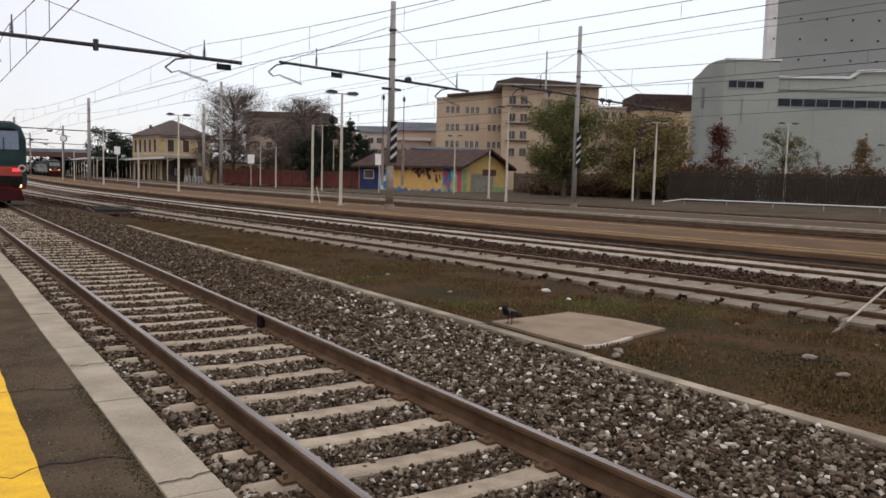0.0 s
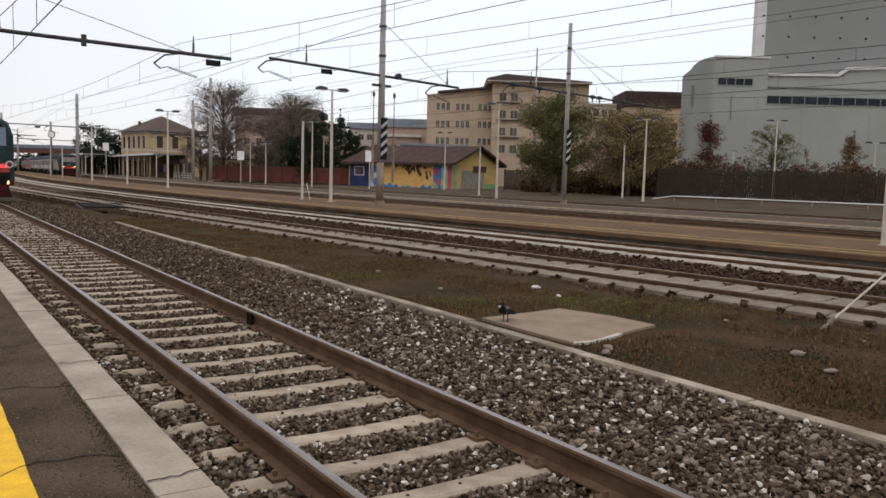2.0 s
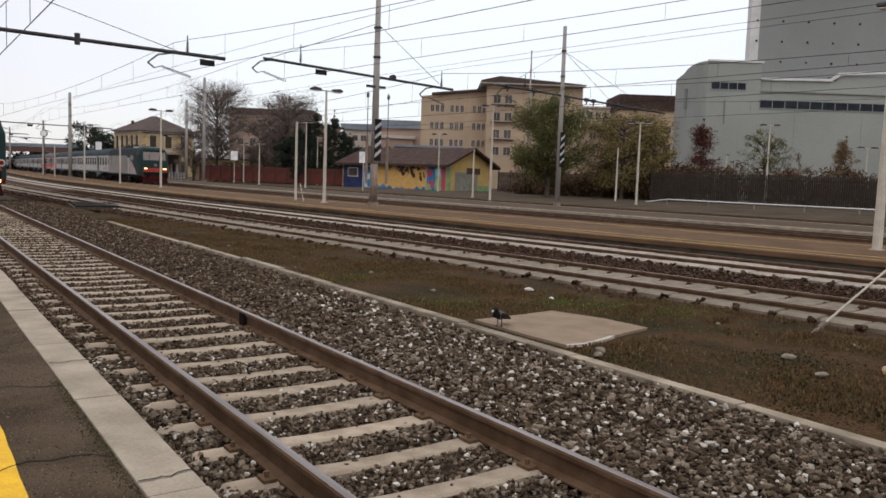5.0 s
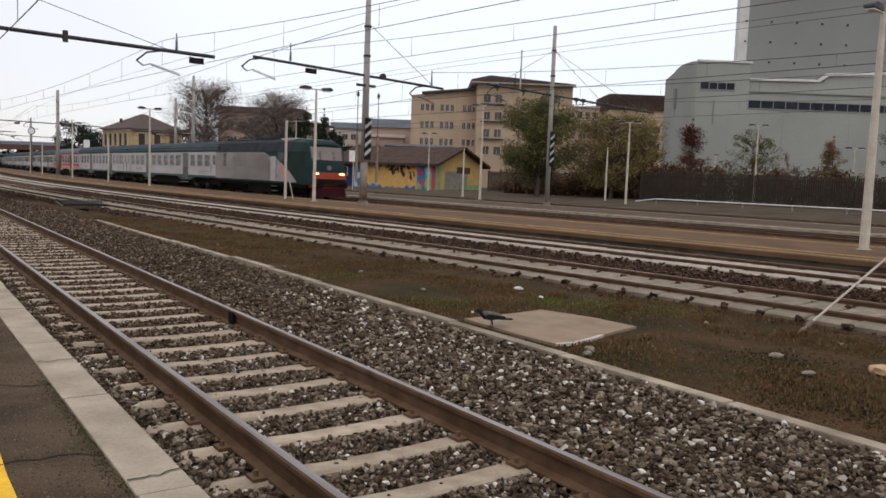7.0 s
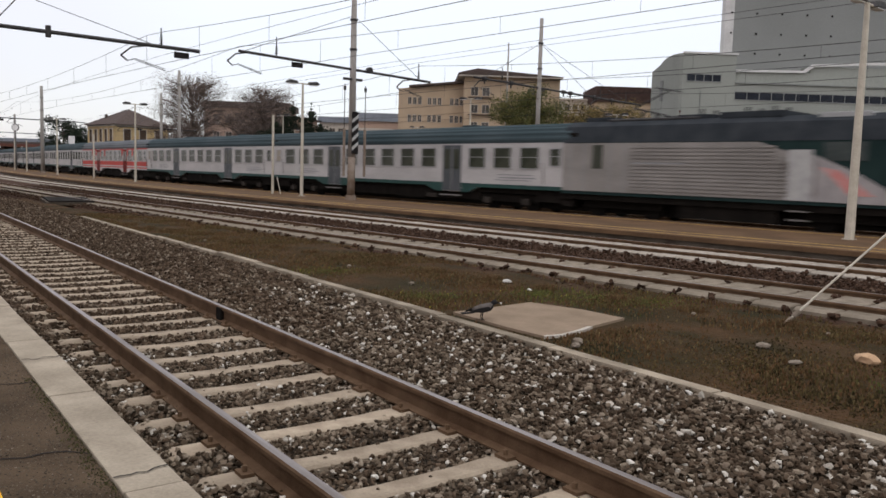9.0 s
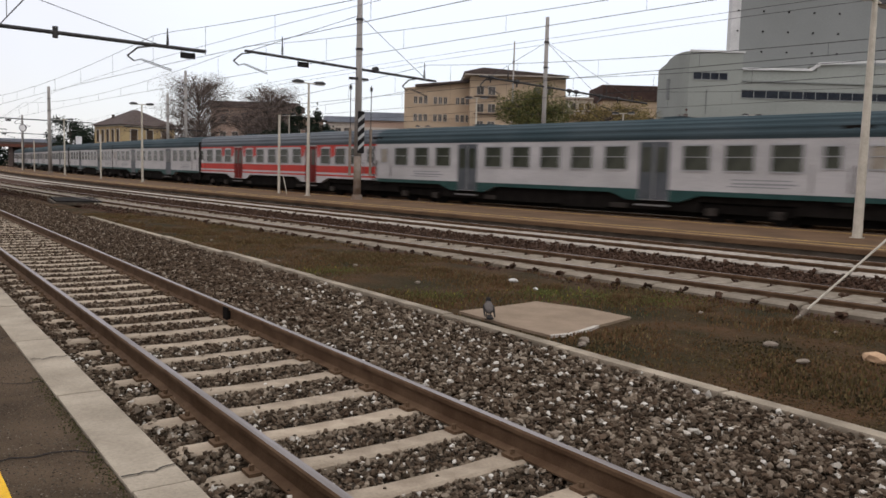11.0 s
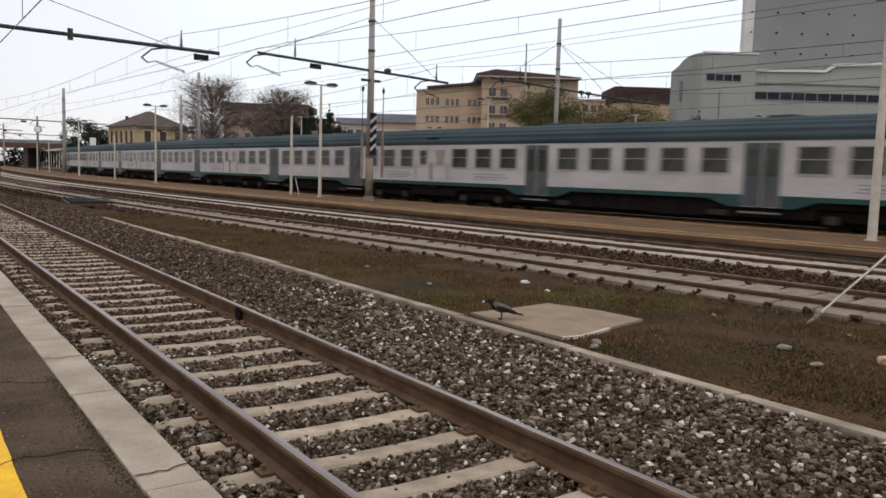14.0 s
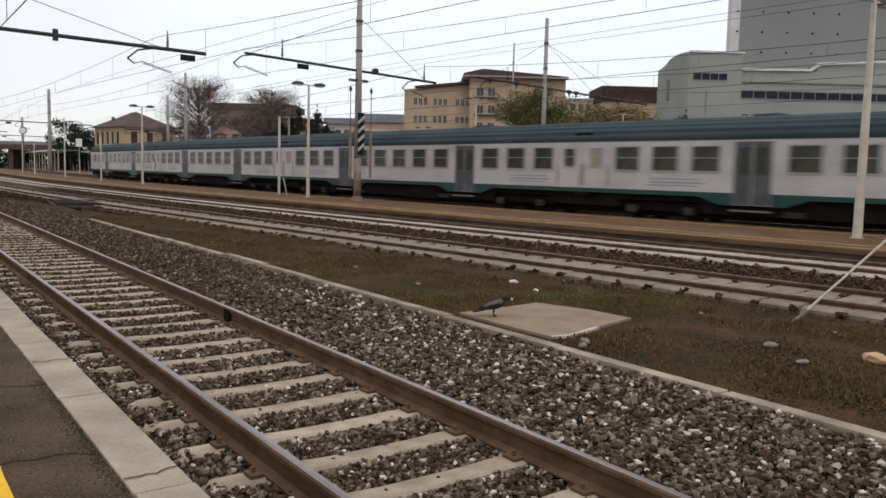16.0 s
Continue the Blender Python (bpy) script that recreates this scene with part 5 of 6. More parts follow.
def theatre():
    t = thing("large_hall", "tall windowless grey-green panelled hall with a rounded corner and tower", "building", m=town(37, 95))
    bm = bmesh.new()
    arc = [(-5.6, 0), (-5.9, 0.35), (-6.12, 1.0), (-6.25, 2.0), (-6.25, 3.2), (-6.1, 5), (-5.75, 7.5), (-5.0, 11)]
    slab(bm, [(0.75, 0), *arc, (-4, 18), (0.75, 18)], 0, 16.55, 'z')
    part("corner_block", bm, M_THEATRE, t)
    part("front_wall", boxes((0.75, 40, 0.02, 22, 0, 13.25), (0.75, 40, 0.7, 22, 13.2, 14.75)), M_THEATRE, t)
    bm = bmesh.new()
    slab(bm, [(1.3, 3.0), (44, 3.0), (44, 30), (12.5, 30), (1.3, 5)], 14, 46, 'z')
    part("tower", bm, M_TOWER, t, "tall grey tower wall")
    bm = bmesh.new()
    slab(bm, [(1.3, 3.0), (1.3, 5), (0.6, 5.2), (0.4, 3.5)], 14, 46, 'z')
    part("tower_corner", bm, M_CORNICE, t)
    part("parapet", boxes((-5.6, 0.95, -0.12, 0.25, 16.5, 16.72)), M_CORNICE, t)
    bm = bmesh.new()
    slab(bm, [(0.75, 14.62), (9.3, 14.75), (10.4, 15.5), (16.5, 15.9), (40, 16.5), (40, 16.8), (16.5, 16.2), (10.2, 15.8), (9.1, 15.02), (0.75, 14.9)], 0.45, 0.75, 'y')
    part("cornice", bm, M_CORNICE, t, "pale stepped cornice")
    part("upper_wall", boxes((10.0, 40, 0.75, 6, 14.7, 15.6)), M_THEATRE, t)
    part("canopy_strip", boxes((0.75, 40, -0.15, 0.7, 13.2, 13.34)), M_TOWER, t)
    for x0, x1, z0, z1, n in ((-5.1, -1.0, 13.35, 14.1, 4), (0.75, 26, 11.35, 12.2, 17)):
        band = part("window_band", boxes((x0 - 0.1, x1 + 0.1, -0.06, 0.0, z0 - 0.1, z0), (x0 - 0.1, x1 + 0.1, -0.06, 0.0, z1, z1 + 0.1)), M_TOWER, t)
        w = (x1 - x0) / n
        for i in range(n):
            part("pane", boxes((x0 + i * w + 0.05, x0 + (i + 1) * w - 0.05, -0.03, 0.02, z0, z1)), M_BLUEWIN, band)
        for i in range(n + 1):
            part("band_mullion", boxes((x0 + i * w - 0.04, x0 + i * w + 0.04, -0.055, 0.0, z0, z1)), M_TOWER, band)
    # panel joints as shallow grooves
    for x in (-5.55, -1.6, 5, 13, 21):
        part("panel_joint", boxes((x - 0.015, x + 0.015, -0.008, 0.01, 0, 11.2)), M_TOWER, t)
    for z in (17.2, 19.6, 22.0):
        for x in (1.0, 4.1, 7.2, 10.3, 13.4):
            part("wall_stud", boxes((x - 0.1, x + 0.1, 2.9, 3.0, z - 0.1, z + 0.1)), M_BLACK, t)
    part("drainpipe", tubes(((-3.4, -0.08, 9.3), (-3.4, -0.08, 12.2), 0.06), n=8), M_TOWER, t)
    part("wall_bracket", tubes(((-6.0, 6.5, 11.5), (-6.0, 6.5, 14), 0.3), n=8), M_TOWER, t)


theatre()


def apartments():
    t = thing("apartment_block", "tan brick apartment block with flat projecting roof", "building", m=town(3, 160))
    bm = bmesh.new()
    slab(bm, [(-6.5, 0), (6.8, 0), (6.8, 19.3), (-6.5, 17.9)], 0, 14, 'y')
    part("wall", bm, M_TAN, t)
    bm = bmesh.new()
    slab(bm, [(-4.2, 18.2), (6.8, 19.35), (6.8, 19.75), (-4.5, 18.55)], -0.9, 14, 'y')
    part("roof_slab", bm, M_TILES, t)
    spots = [(x + d, z, 0.62, 1.3) for z in (15.6, 12.2, 8.9, 5.6) for x in (-3.3, 0.6, 5.0) for d in (-1.0, 0, 1.0)]
    windows(t, spots, 0)
    t = thing("apartment_tower", "taller tan brick tower with overhanging flat roof", "building", m=town(18.5, 155))
    part("wall", boxes((-9.3, 9.0, 0, 16, 0, 20.3)), M_TAN, t)
    bm = bmesh.new()
    slab(bm, [(-10.6, 20.65), (-7, 21.5), (9.4, 20.4), (9.4, 20.29), (-10.6, 20.29)], -1.3, 17, 'y')
    part("roof", bm, M_TILES, t)
    part("eaves_board", boxes((-10.5, 9.3, -1.25, 17, 20.05, 20.3)), M_WINFRAME, t)
    windows(t, [(x, z, 1.3, 1.5) for z in (17.3, 14.0, 10.7, 7.4) for x in (-7.4, -5.2)] + [(x, z, 1.3, 1.3) for z in (17.5,) for x in (3.5, 5.5)], 0)
    for z in (9.5, 12.8, 16.1):
        part("balcony_slab", boxes((-8.6, -4.0, -0.5, 0, z, z + 0.15)), M_TILES, t)


apartments()


def low_block(name, label, u, v, w, d, h, wall, roof, spots=(), extra=0.0, over=0.5, thick=0.35):
    t = thing(name, label, "building", "town houses", m=town(u, v, 0, extra))
    part("wall", boxes((-w / 2, w / 2, 0, d, 0, h)), wall, t)
    part("roof", boxes((-w / 2 - over, w / 2 + over, -over, d + over, h, h + thick)), roof, t)
    windows(t, spots, 0)
    return t


grid = lambda xs, zs, w, h: [(x, z, w, h) for x in xs for z in zs]
low_block("town_house", "pale low house with a blue-grey roof", -17, 195, 12, 12, 12.8, M_WINFRAME, M_SLATE, grid((-3, -1, 2), (10.8, 7.5), 1.2, 1.3), thick=1.4)
low_block("town_house", "pinkish brick house with pale floor bands", -8.5, 188, 10.5, 14, 13.0, M_PINK, M_SLATE, grid((-3.2, -1, 1.5, 3.4), (6.0, 8.6), 1.2, 1.3), thick=1.9)
low_block("town_house", "pinkish brick house with pale floor bands", -9.5, 186, 7.5, 8, 10.6, M_PINK, M_WINFRAME, grid((-2, 0, 2), (8.2, 5.6), 1.2, 1.3), thick=0.7)
low_block("town_house", "white rendered house with a row of windows", 40.5, 200, 14, 12, 20.5, M_WINFRAME, M_WINFRAME, grid((-5, -3, -1, 1, 3, 5), (18.6, 15), 1.2, 1.6))
low_block("town_house", "dull brown block behind the trees", 42.5, 190, 19, 12, 15.5, M_PINK, M_PINK, grid((-6, -3, 0, 3, 6), (13, 9.5), 1.5, 1.4))
low_block("town_house", "dark brown roofed block beside the hall", 50.5, 191, 15, 14, 19.5, M_TAN, M_REDTILES, grid((-4, 0, 4), (15, 11), 1.4, 1.4), thick=3.6)
low_block("low_shed", "low ochre shed behind the red fence", -36.5, 137, 9, 4, 3.6, M_STATION, M_TILES, grid((-2, 1.5), (2.0,), 1.2, 1.3), over=0.3, thick=0.25)
low_block("town_house", "dull brick block behind bare trees", -35, 168, 17, 12, 13.6, M_PINK, M_TILES, grid((-6, -3.5, -1, 1.5, 4, 6.5), (11.2, 8, 4.8), 1.2, 1.4), thick=1.3)
low_block("town_house", "small hazy house beyond the platform", -25.5, 176, 6, 10, 12.2, M_PINK, M_TILES, grid((-1.5, 1.5), (9, 6), 1.2, 1.4))
low_block("town_house", "low flat house behind the hut", -1.5, 140, 11, 8, 7.0, M_SLATE, M_SLATE, grid((-3, 0, 3), (5.0,), 1.2, 1.0))


def station():
    t = thing("station_building", "two-storey yellow station building with a dark hipped roof", "building", m=town(-67.5, 184, -0.42, 45))
    W, D, H = 10.2, 11.5, 8.6
    part("wall", boxes((0, W, 0, D, -0.5, H)), M_STATION, t)
    bm = bmesh.new()
    o = 0.7
    a = [bm.verts.new(p) for p in ((-o, -o, H), (W + o, -o, H), (W + o, D + o, H), (-o, D + o, H))]
    r = [bm.verts.new(p) for p in ((W / 2, 4.8, 11.7), (W / 2, 6.6, 11.7))]
    for q in ((a[0], a[1], r[0]), (a[1], a[2], r[1], r[0]), (a[2], a[3], r[1]), (a[3], a[0], r[0], r[1]), (a[3], a[2], a[1], a[0])):
        bm.faces.new(q)
    part("roof", bm, M_TILES, t, "dark hipped tile roof")
    part("chimney", boxes((1.9, 2.3, 8, 8.4, 9.4, 10.7)), M_TILES, t)
    part("string_course", boxes((-0.06, W + 0.06, -0.06, D + 0.06, 5.0, 5.25), (-0.08, W + 0.08, -0.08, D + 0.08, 8.3, 8.58)), M_WINFRAME, t)
    dark = plaster("dark_shutter", (0.07, 0.05, 0.035))
    for x in (2.2, 5.2, 8.2):
        w = part("window", boxes((x - 0.75, x + 0.75, -0.1, 0.02, 5.5, 7.9)), M_WINFRAME, t)
        part("shutter", boxes((x - 0.6, x + 0.6, -0.14, -0.09, 5.6, 7.8)), dark, w, "dark brown shutter")
    for y in (1.5, 3.6, 5.7, 7.8, 9.9):
        w = part("window", boxes((-0.1, 0.02, y - 0.6, y + 0.6, 5.4, 7.9)), M_WINFRAME, t)
        part("pane", boxes((-0.14, -0.09, y - 0.42, y + 0.42, 5.5, 7.75)), dark, w)
        w = part("doorway", boxes((-0.1, 0.02, y - 0.6, y + 0.6, 0, 3.2)), dark, t)
    part("doorway", boxes((1.5, 2.9, -0.1, 0.02, 0, 3.2), (4.5, 5.9, -0.1, 0.02, 0, 3.2), (7.5, 8.9, -0.1, 0.02, 0, 3.2)), dark, t)
    for ob in t.children_recursive:
        ob.data.transform(Matrix.Scale(1.25, 4))


station()


# wall plaster with the dimness below the canopy painted into its colour
M_SHADE = plaster("shaded_station_wall", (0.17, 0.14, 0.11), (0.09, 0.078, 0.068), 0.25)
M_BLUEPANEL = mat("blue_panel", (0.03, 0.04, 0.085), (0.045, 0.055, 0.1))


def canopy(label, c0, c1, s0, s1, wall):
    t = thing("platform_canopy", label, "canopy", "platform canopies")
    ss = steps(s0, s1, 6)
    part("roof", sweep(bmesh.new(), [(c0, 4.55), (c1, 4.7), (c1, 4.82), (c0, 4.8)], ss, far), M_SLATE, t, "thin pale canopy roof")
    part("fascia", sweep(bmesh.new(), [(c0 - 0.06, 4.45), (c0, 4.45), (c0, 4.86), (c0 - 0.06, 4.86)], ss, far), M_CORNICE, t, "pale fascia board")
    for s in ss:
        part("column", tubes((far(c0 + 0.6, s, 0.05), far(c0 + 0.6, s, 4.6), 0.11), n=8), M_POLE, t)
        part("bracket", tubes((far(c0 + 0.6, s, 3.8), far(c0 + 1.9, s, 4.58), 0.05), n=5), M_POLE, t)
    if wall:
        part("back_wall", sweep(bmesh.new(), [(c1 - 0.3, 0.0), (c1, 0.0), (c1, 4.65), (c1 - 0.3, 4.65)], ss, far), M_SHADE, t, "dim wall under the canopy")
        rng = random.Random(12)
        s = s0 + 1.2
        while s < s1 - 3:
            w, kind_of = rng.uniform(1.1, 2.0), rng.random()
            m, z0, z1 = (M_BLACK, 0.05, 2.7) if kind_of < 0.45 else ((M_STATION, 0.05, 2.6) if kind_of < 0.6 else ((M_WINFRAME, 1.1, 2.8) if kind_of < 0.85 else (M_BLUEPANEL, 0.9, 2.4)))
            part("doorway" if z0 < 0.5 else "wall_panel", sweep(bmesh.new(), [(c1 - 0.36, z0), (c1 - 0.29, z0), (c1 - 0.29, z1), (c1 - 0.36, z1)], [s, s + w], far), m, t)
            s += w + rng.uniform(0.6, 1.6)
    return t


canopy("long thin platform canopy on slim cream columns", 43.4, 50.0, 164, 262, True)
canopy("second thin platform canopy on slim cream columns", 34.6, 39.6, 196, 268, False)


def railing():
    t = thing("railing", "white tubular railing before the station", "railing")
    rods = [(far(42.6, s, 0.0), far(42.6, s, 1.15), 0.035) for s in steps(131, 143, 2)]
    for z in (1.15, 0.8, 0.45):
        rods.append((far(42.6, 131, z), far(42.6, 143, z), 0.035))
    part("bars", tubes(*rods, n=6), M_CORNICE, t)


railing()


def overpass():
    t = thing("road_bridge", "far road bridge with an orange fascia over the tracks", "bridge", m=town(-112, 222))
    part("deck", boxes((-30, 14, 0, 9, 5.6, 6.6)), M_TILES, t)
    part("fascia", boxes((-30, 14, -0.1, 0, 5.2, 6.0)), mat("orange_fascia", (0.15, 0.065, 0.045), (0.1, 0.05, 0.04)), t, "orange fascia")
    part("parapet", boxes((-30, 14, -0.05, 0.2, 6.6, 7.5)), M_SLATE, t)
    for x in (-14, 0, 12):
        part("pier", boxes((x - 0.6, x + 0.6, 1, 8, -0.5, 5.6)), M_TILES, t)


overpass()


def hut():
    t = thing("painted_hut", "low yellow hut with a brown tiled roof and painted murals", "hut", m=town(1.2, 105.6, -0.21, 53))
    # the long wall runs from the near corner to the left, the gable to the right
    L, G, H = 15.5, 9.2, 3.15
    orange = plaster("mural_orange", (0.58, 0.38, 0.13), (0.5, 0.3, 0.1), 1.5)
    blue = plaster("mural_blue", (0.04, 0.13, 0.32), (0.06, 0.2, 0.4), 1.5)
    dark = plaster("mural_brown", (0.10, 0.06, 0.05))
    sky = plaster("mural_sky", (0.25, 0.42, 0.5), (0.55, 0.6, 0.6), 1.5)
    green = plaster("mural_green", (0.12, 0.3, 0.18), (0.35, 0.4, 0.15), 1.5)
    redp = plaster("mural_red", (0.42, 0.07, 0.07), (0.3, 0.1, 0.2), 1.5)
    cream = plaster("hut_yellow", (0.55, 0.38, 0.14), (0.46, 0.32, 0.12), 0.8)
    navy = plaster("navy_door", (0.025, 0.035, 0.09), (0.04, 0.05, 0.11))
    bm = bmesh.new()
    box(bm, 0, G, 0, L, -0.3, H)
    part("wall", bm, cream, t, "yellow rendered wall")
    bm = bmesh.new()
    slab(bm, [(0, H - 0.01), (G, H - 0.01), (G / 2, H + 1.75)], 0, L, 'y')
    part("gable", bm, cream, t)
    for sgn in (-1, 1):
        bm = bmesh.new()
        x0 = -0.7 if sgn < 0 else G + 0.7
        slab(bm, [(x0, H - 0.3), (G / 2, H + 1.78), (G / 2, H + 2.02), (x0, H - 0.02)], -0.8, L + 0.7, 'y')
        part("roof_slope", bm, M_REDTILES, t, "brown tiled roof slope")
    # paint on the long wall, which faces -x
    def paint(y0, y1, z0, z1, m, name="mural_patch", k=0.004):
        part(name, boxes((-k, 0.0, y0, y1, z0, z1)), m, t)
    paint(2.6, 10.2, 0.0, 3.0, orange, k=0.004)
    paint(10.2, 12.0, 0.0, 3.0, sky, k=0.004)
    paint(12.0, 15.4, 0.0, 3.0, navy, k=0.004)
    paint(1.5, 2.6, 0.0, 3.0, blue, k=0.004)
    paint(0.6, 1.5, 0.0, 3.0, green, k=0.004)
    paint(0.0, 0.6, 0.0, 3.0, redp, k=0.004)
    bm = bmesh.new()
    pts = [(2.8 + 7.2 * i / 24, 0.55 + 0.16 * math.sin(i * 1.9) + 0.3 * noise.noise(Vector((i * 0.37, 2, 0))) - 0.2 * math.sin(i * 0.16)) for i in range(25)]
    slab(bm, [(2.8, 0.0), *pts, (10.0, 0.0)], -0.008, -0.004, 'x')
    part("mural_wave", bm, blue, t, "blue painted waves")
    rng = random.Random(5)
    for i in range(80):
        y, z = rng.uniform(3.0, 8.2), rng.uniform(0.95, 2.9)
        if z < 1.3 + 0.22 * (y - 3):
            continue
        w, h = rng.uniform(0.06, 0.28), rng.uniform(0.1, 0.35)
        bm = bmesh.new()
        slab(bm, [(y - w, z - h * 0.4), (y, z - h), (y + w, z + h * 0.2), (y + w * 0.3, z + h), (y - w * 0.6, z + h * 0.5)], -0.012, -0.008, 'x')
        part("mural_figure", bm, dark, t)
    for y, z, m in ((2.2, 2.2, redp), (1.9, 1.0, redp), (1.1, 2.3, sky), (2.3, 0.6, green), (10.6, 1.7, blue), (11.4, 2.3, blue), (11.2, 0.8, blue)):
        bm = bmesh.new()
        slab(bm, [(y - 0.4, z - 0.3), (y + 0.2, z - 0.5), (y + 0.45, z + 0.2), (y, z + 0.5), (y - 0.3, z + 0.3)], -0.012, -0.008, 'x')
        part("mural_figure", bm, m, t)
    w = part("window", boxes((-0.06, 0.0, 13.0, 14.6, 1.5, 2.6)), M_WINFRAME, t)
    part("pane", boxes((-0.07, -0.055, 13.1, 14.5, 1.6, 2.5)), M_WINDOW, w)
    # gable end, which faces -y
    for x0, x1, z1, m in ((0.1, 0.9, 3.0, green), (1.7, 6.2, 2.4, plaster("mural_grey", (0.28, 0.27, 0.22), (0.2, 0.2, 0.16), 1.5)), (6.2, 9.0, 0.9, green)):
        part("mural_patch", boxes((x0, x1, -0.004, 0.0, 0, z1)), m, t)
    w = part("vent_window", boxes((4.0, 6.6, -0.08, 0.0, 2.2, 2.9)), dark, t, "dark louvred opening")
    for ob in t.children_recursive:
        ob.data.transform(Matrix.Scale(1.2, 4))


hut()


def fence_line(name, label, a, b, height, material, post, gap, panel=0.05, z=0.1, slats=False):
    t = thing(name, label, "fence", kind="structure")
    d = (Vector(b) - Vector(a))
    n = max(1, round(d.length / gap))
    u = d.normalized()
    turn = math.atan2(u.y, u.x)
    for i in range(n):
        p = Vector(a) + d * (i / n)
        m = Matrix.Translation((p.x, p.y, z)) @ Matrix.Rotation(turn, 4, 'Z')
        L = d.length / n
        if slats:
            k = int((L - 0.14) / 0.2)
            part("panel", boxes(*[(0.1 + j * 0.2, 0.22 + j * 0.2, -panel / 2, panel / 2, 0.1, height - 0.08) for j in range(k)], (0.07, L - 0.07, 0.03, 0.08, 0.5, 0.62), (0.07, L - 0.07, 0.03, 0.08, height - 0.6, height - 0.48)), material, t, m=m)
        else:
            part("panel", boxes((0.07, L - 0.07, -panel / 2, panel / 2, 0.1, height - 0.08 - 0.05 * (i % 3 == 1))), material, t, m=m)
        part("post", boxes((-0.07, 0.07, -0.09, 0.09, 0, height + 0.05)), post, t, m=m)
    return t


def at_town(u, v):
    p = town(u, v).translation
    return (p.x, p.y, 0)


fence_line("fence", "weathered grey slatted fence along the yard", at_town(23, 85.5), at_town(62, 55), 3.05, M_FENCE, M_FENCE, 2.6, z=0.15, slats=True)
fence_line("fence", "rust-red sheet fence behind the far platform", at_town(-38.5, 131), at_town(-11, 116), 2.5, M_REDWALL, M_FENCE, 2.2, z=0.15)
fence_line("fence", "dark slatted fence beside the hut", at_town(8.5, 110), at_town(24, 88), 2.8, M_BARK, M_BARK, 2.4, z=0.15, slats=True)


def pipe_run():
    t = thing("pipe_run", "long white pipe along the foot of the fence", "pipe", kind="structure")
    p = [Vector(at_town(19.2, 73.0)), Vector(at_town(20.6, 71.2)), Vector(at_town(50, 37))]
    rods = [(p[0] + Vector((0, 0, 0.25)), p[1] + Vector((0, 0, 0.55)), 0.055), (p[1] + Vector((0, 0, 0.55)), p[2] + Vector((0, 0, 0.5)), 0.055)]
    part("pipe", tubes(*rods, n=8), M_CORNICE, t)
    for i in range(12):
        q = p[1].lerp(p[2], i / 11)
        part("support", tubes((q, q + Vector((0, 0, 0.5)), 0.05), n=6), M_TOWER, t)


pipe_run()


def leaf_cloud(n, clumps, size, rng):
    """n small leaf quads strewn through round clumps."""
    c = np.array(clumps)[rng.integers(len(clumps), size=n)]
    def heading():
        d = rng.normal(0, 1, (n, 3))
        return d / (np.linalg.norm(d, axis=1, keepdims=True) + 1e-6)
    p = c[:, :3] + heading() * (c[:, 3:] * rng.uniform(0.25, 1.0, (n, 1)) ** 0.6) * np.array((1, 1, 0.8))
    a, b = heading() * size * rng.uniform(0.6, 1.4, (n, 1)), heading() * size * 0.6
    V = np.stack([p - a, p + b, p + a, p - b], 1).reshape(-1, 3)
    return V.tolist(), np.arange(4 * n).reshape(-1, 4).tolist()


